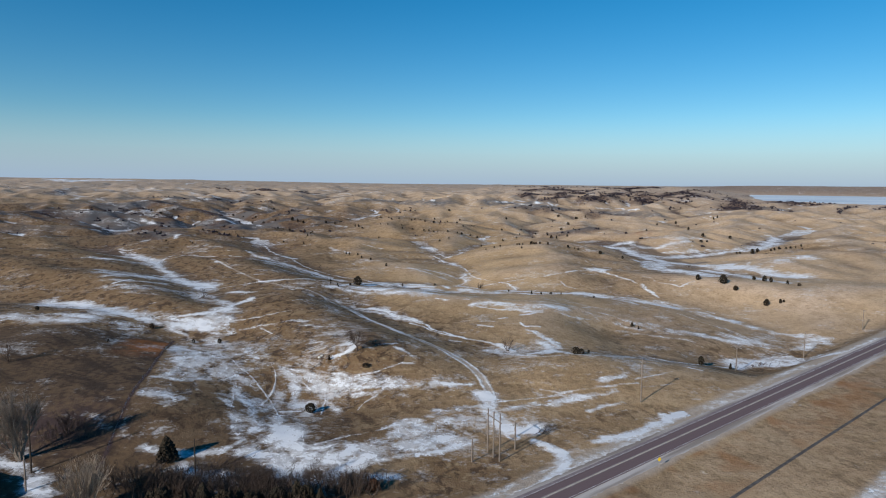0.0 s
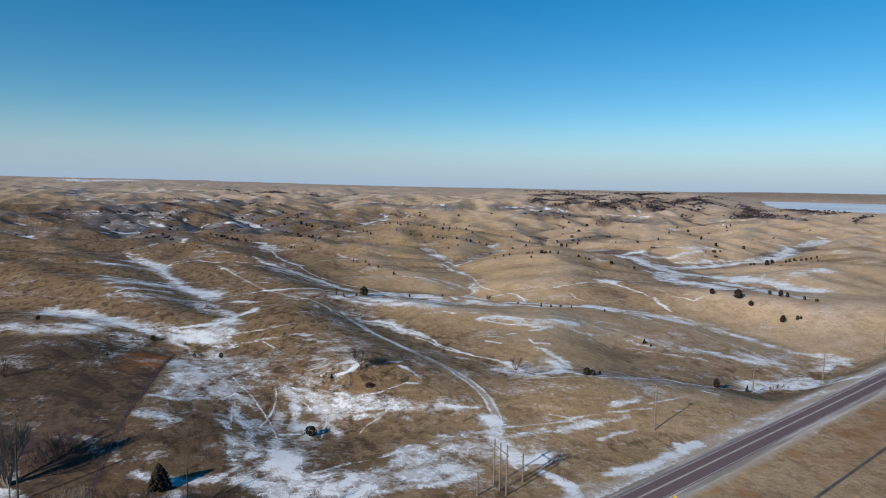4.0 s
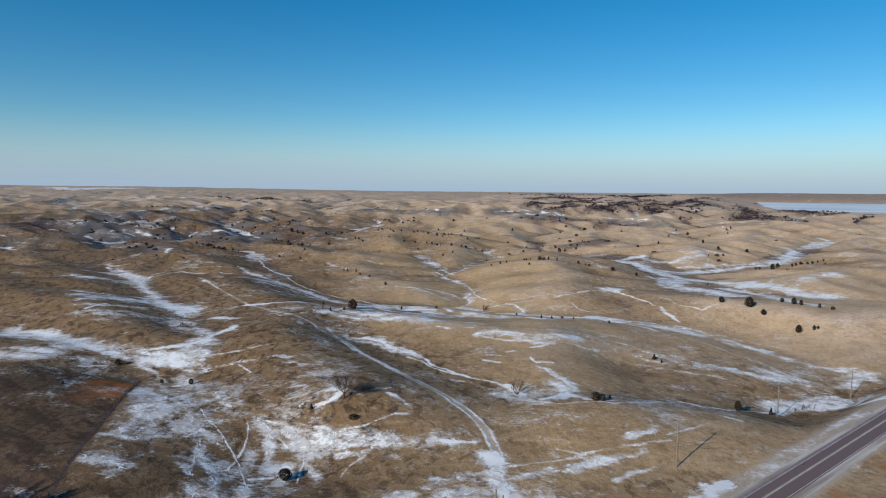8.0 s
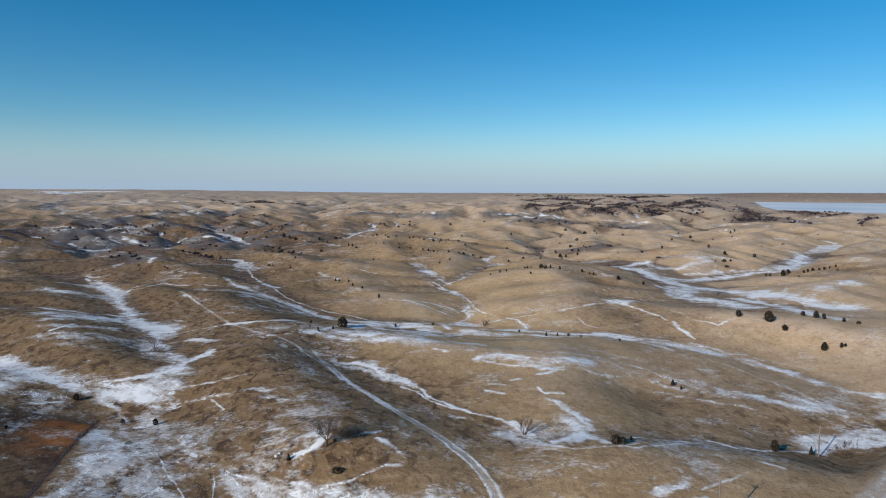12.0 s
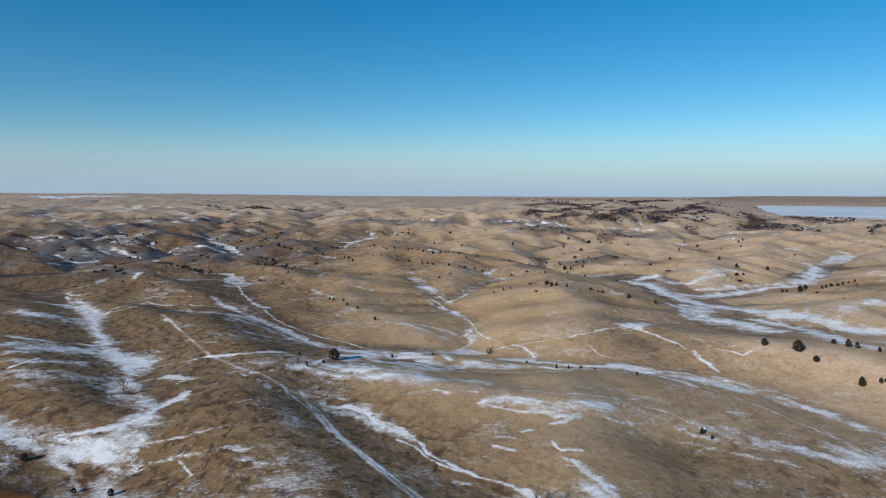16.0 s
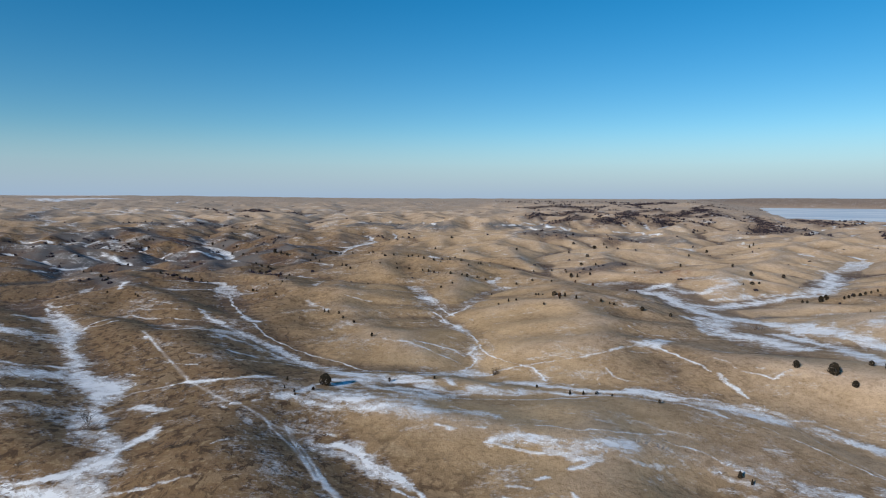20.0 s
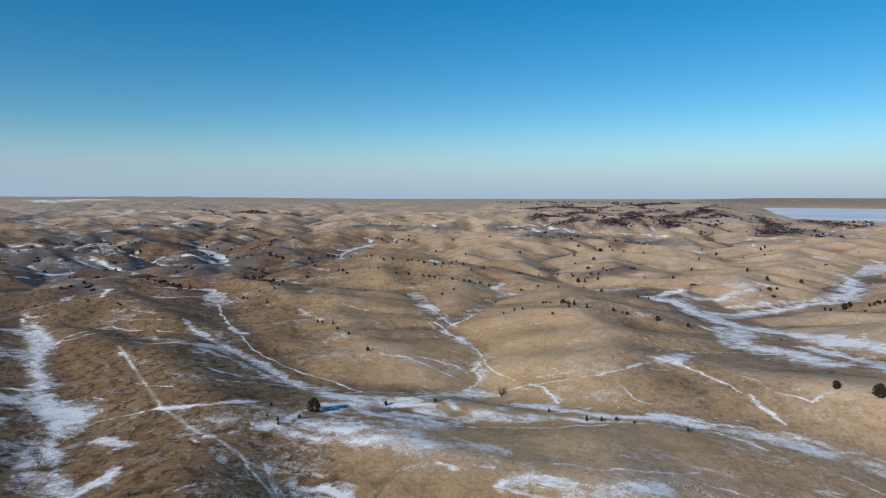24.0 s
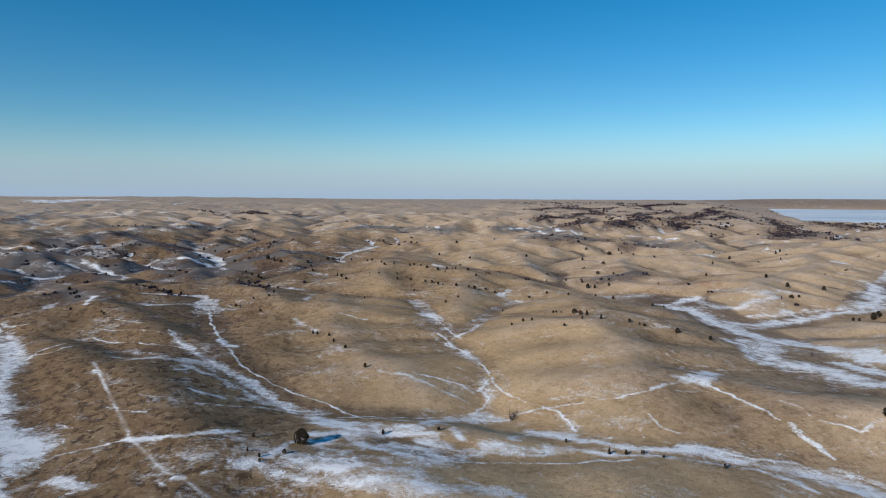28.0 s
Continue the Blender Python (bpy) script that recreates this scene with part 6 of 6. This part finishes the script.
def utility_pole(x, y, high, turn=0.0, arm=2.4, label="weathered wooden utility pole with a crossarm", material=None):
    pole = thing("utility_pole", label, "utility pole", "poles along the road")
    shaft = part("shaft", pole_mesh(high, material=material), pole)
    if arm:
        part("crossarm", bar((-arm / 2, 0.12, high - 0.6), (arm / 2, 0.12, high - 0.6), 0.1, 0.13, "crossarm", material or POLE), pole)
        for s in (-1, 1):
            part("brace", bar((0.05 * s, 0.13, high - 1.3), (0.75 * s, 0.13, high - 0.66), 0.03, 0.05, "brace", STEEL), pole)
        for u in (-0.46, 0.0, 0.46):
            insulator(pole, u * arm, 0.12, high - 0.53 if u else high)
    pole.matrix_world = pose(x, y, float(land(x, y)), 0, 0, turn)
    return pole


ACROSS = 129.0
utility_pole(63.9, 195.1, 14.0, ACROSS)
utility_pole(121.8, 254.0, 10.5, ACROSS)
utility_pole(163.2, 277.6, 11.5, ACROSS)
utility_pole(216.3, 318.3, 11.0, ACROSS)
utility_pole(-58.4, 145.6, 9.5, 20, 0, "dark bare wooden pole standing in snow", DARK_POLE)
utility_pole(-97.3, 145.1, 13.5, 20, 0, "tall dark wooden pole beside a leafless tree", DARK_POLE)
utility_pole(-93.5, 137.2, 8.5, 20, 0, "pale wooden pole in a snowy yard")


def pole_frame():
    """Three tall poles that share one crossbeam."""
    frame_ = thing("three_pole_structure", "three tall wooden power poles joined by a crossbeam", "utility pole")
    spots = [(12.8, 160.8, 11.8), (14.0, 157.3, 12.2), (15.4, 155.0, 12.6)]
    base = float(land(14.1, 158.5))
    tops = []
    for x, y, high in spots:
        ob = part("shaft", pole_mesh(high, 0.2, 0.14), frame_)
        ob.location = (x - 14.1, y - 158.5, float(land(x, y)) - base)
        tops.append(Vector((x - 14.1, y - 158.5, 10.2)))
    way = (tops[2] - tops[0]).normalized()
    part("crossbeam", bar(tops[0] - way * 0.8, tops[2] + way * 0.8, 0.16, 0.22, "crossbeam", POLE), frame_)
    for a, b in ((0, 1), (2, 1)):
        part("brace", bar(tops[a] - Vector((0, 0, 4.5)), tops[b] - Vector((0, 0, 1.2)), 0.06, 0.1, "brace", POLE), frame_)
    for p in tops:
        insulator(frame_, p.x, p.y, p.z - 0.35)
    frame_.matrix_world = pose(14.1, 158.5, base)


pole_frame()
utility_pole(8.4, 154.7, 6.0, 0, 0, "short plain wooden post beside tall power poles")
transformer = utility_pole(20.2, 162.3, 7.5, 60, 2.2, "wooden pole with crossarm and a grey transformer can")
v, f = [], []
rod(v, f, (0.3, 0.25, 5.0), (0.3, 0.25, 5.9), 0.26, 0.26, 12)
rod(v, f, (0.3, 0.25, 5.9), (0.3, 0.25, 6.0), 0.28, 0.2, 12)
part("transformer", mesh_of("transformer", v, f, STEEL), transformer, "grey steel can")


def fence(line, gap=4.0):
    """A wire fence: round posts and three wires, grass gathered along its foot."""
    thing_ = thing("fence", "barbed wire fence on dark wooden posts along the brown field", "fence")
    v, f = [], []
    rod(v, f, (0, 0, -0.4), (0, 0, 1.25), 0.07, 0.06, 6)
    post = mesh_of("post", v, f, DARK_POLE)
    spots = []
    for (ax, ay), (bx, by) in zip(line[:-1], line[1:]):
        n = int(math.hypot(bx - ax, by - ay) / gap)
        spots += [(ax + (bx - ax) * i / n, ay + (by - ay) * i / n) for i in range(n)]
    spots.append(line[-1])
    places = [Vector((x, y, float(land(x, y)))) for x, y in spots]
    for p in places:
        part("post", post, thing_).location = p
    for h in (0.45, 0.8, 1.15):
        v, f = [], []
        for a, b in zip(places[:-1], places[1:]):
            rod(v, f, a + Vector((0, 0, h)), b + Vector((0, 0, h)), 0.012, 0.012, 3)
        part("wire", mesh_of("wire", v, f, STEEL), thing_, "thin barbed wire")


fence([(-111.5, 258.3), (-95.8, 202.5), (-90.0, 176.8), (-84.3, 154.8)])


def road_sign(x, y):
    """A diamond sheet on a steel post."""
    sign = thing("road_sign", "yellow diamond warning sign on a steel post", "road sign")
    v, f = [], []
    rod(v, f, (0, 0, -0.4), (0, 0, 2.6), 0.035, 0.035, 6)
    part("post", mesh_of("sign_post", v, f, STEEL), sign)
    bm = bmesh.new()
    bmesh.ops.create_cube(bm, size=1)
    bmesh.ops.scale(bm, vec=(0.85, 0.012, 0.85), verts=bm.verts)
    bmesh.ops.bevel(bm, geom=[e for e in bm.edges if abs(e.verts[0].co.y - e.verts[1].co.y) > 0.001], offset=0.06, segments=3, affect="EDGES")
    bm.transform(Matrix.Translation((0, -0.05, 2.15)) @ Matrix.Rotation(radians(45), 4, "Y"))
    me = bpy.data.meshes.new("sign_plate")
    bm.to_mesh(me)
    bm.free()
    me.materials.append(YELLOW)
    part("plate", me, sign, "yellow diamond plate")
    sign.matrix_world = pose(x, y, float(land(x, y)), 0, 0, 20)


road_sign(54.3, 149.8)


def tyre_scrap(x, y):
    """A curled strip of tread."""
    v, f = [], []
    for i in range(9):
        a = -0.9 + 0.225 * i
        for w in (-0.14, 0.14):
            for rad in (0.55, 0.52):
                v.append((rad * math.sin(a) * 1.3, w + 0.03 * i, 0.03 + (0.56 - rad * math.cos(a)) * 0.5))
        if i:
            k = 4 * i
            f += [(k - 4, k - 2, k + 2, k), (k - 3, k + 1, k + 3, k - 1), (k - 4, k, k + 1, k - 3), (k - 2, k - 1, k + 3, k + 2)]
    f += [(0, 1, 3, 2), (32, 34, 35, 33)]
    scrap = tagged(new("tyre_scrap", mesh_of("tyre_scrap", v, f, DARK_POLE)), "curled black scrap of tyre on the asphalt", "debris")
    scrap.matrix_world = pose(x, y, ROAD_Z + 0.0, 0, 0, 30) @ Matrix.Diagonal((1.3, 1.3, 1.3, 1))


tyre_scrap(100.2, 198.9)


def boulder(x, y, size, seed):
    """A weathered stone half sunk in the turf."""
    rng = random.Random(seed)
    bm = bmesh.new()
    bmesh.ops.create_icosphere(bm, subdivisions=2, radius=size)
    for v in bm.verts:
        v.co *= rng.uniform(0.85, 1.1)
        v.co.z *= 0.65
    me = bpy.data.meshes.new("boulder")
    bm.to_mesh(me)
    bm.free()
    me.materials.append(STONE)
    made = tagged(new("boulder", me), "pale weathered boulder half sunk in dry grass", "boulder", "boulders below the knoll")
    made.matrix_world = pose(x, y, float(land(x, y)) + 0.2 * size, 0, 0, 40 * seed)


STONE = plain("pale_stone", (0.50, 0.48, 0.45), (0.66, 0.64, 0.60), 0.4, 0.9)
boulder(-43.9, 225.1, 0.6, 1)
boulder(-43.3, 226.1, 0.5, 2)
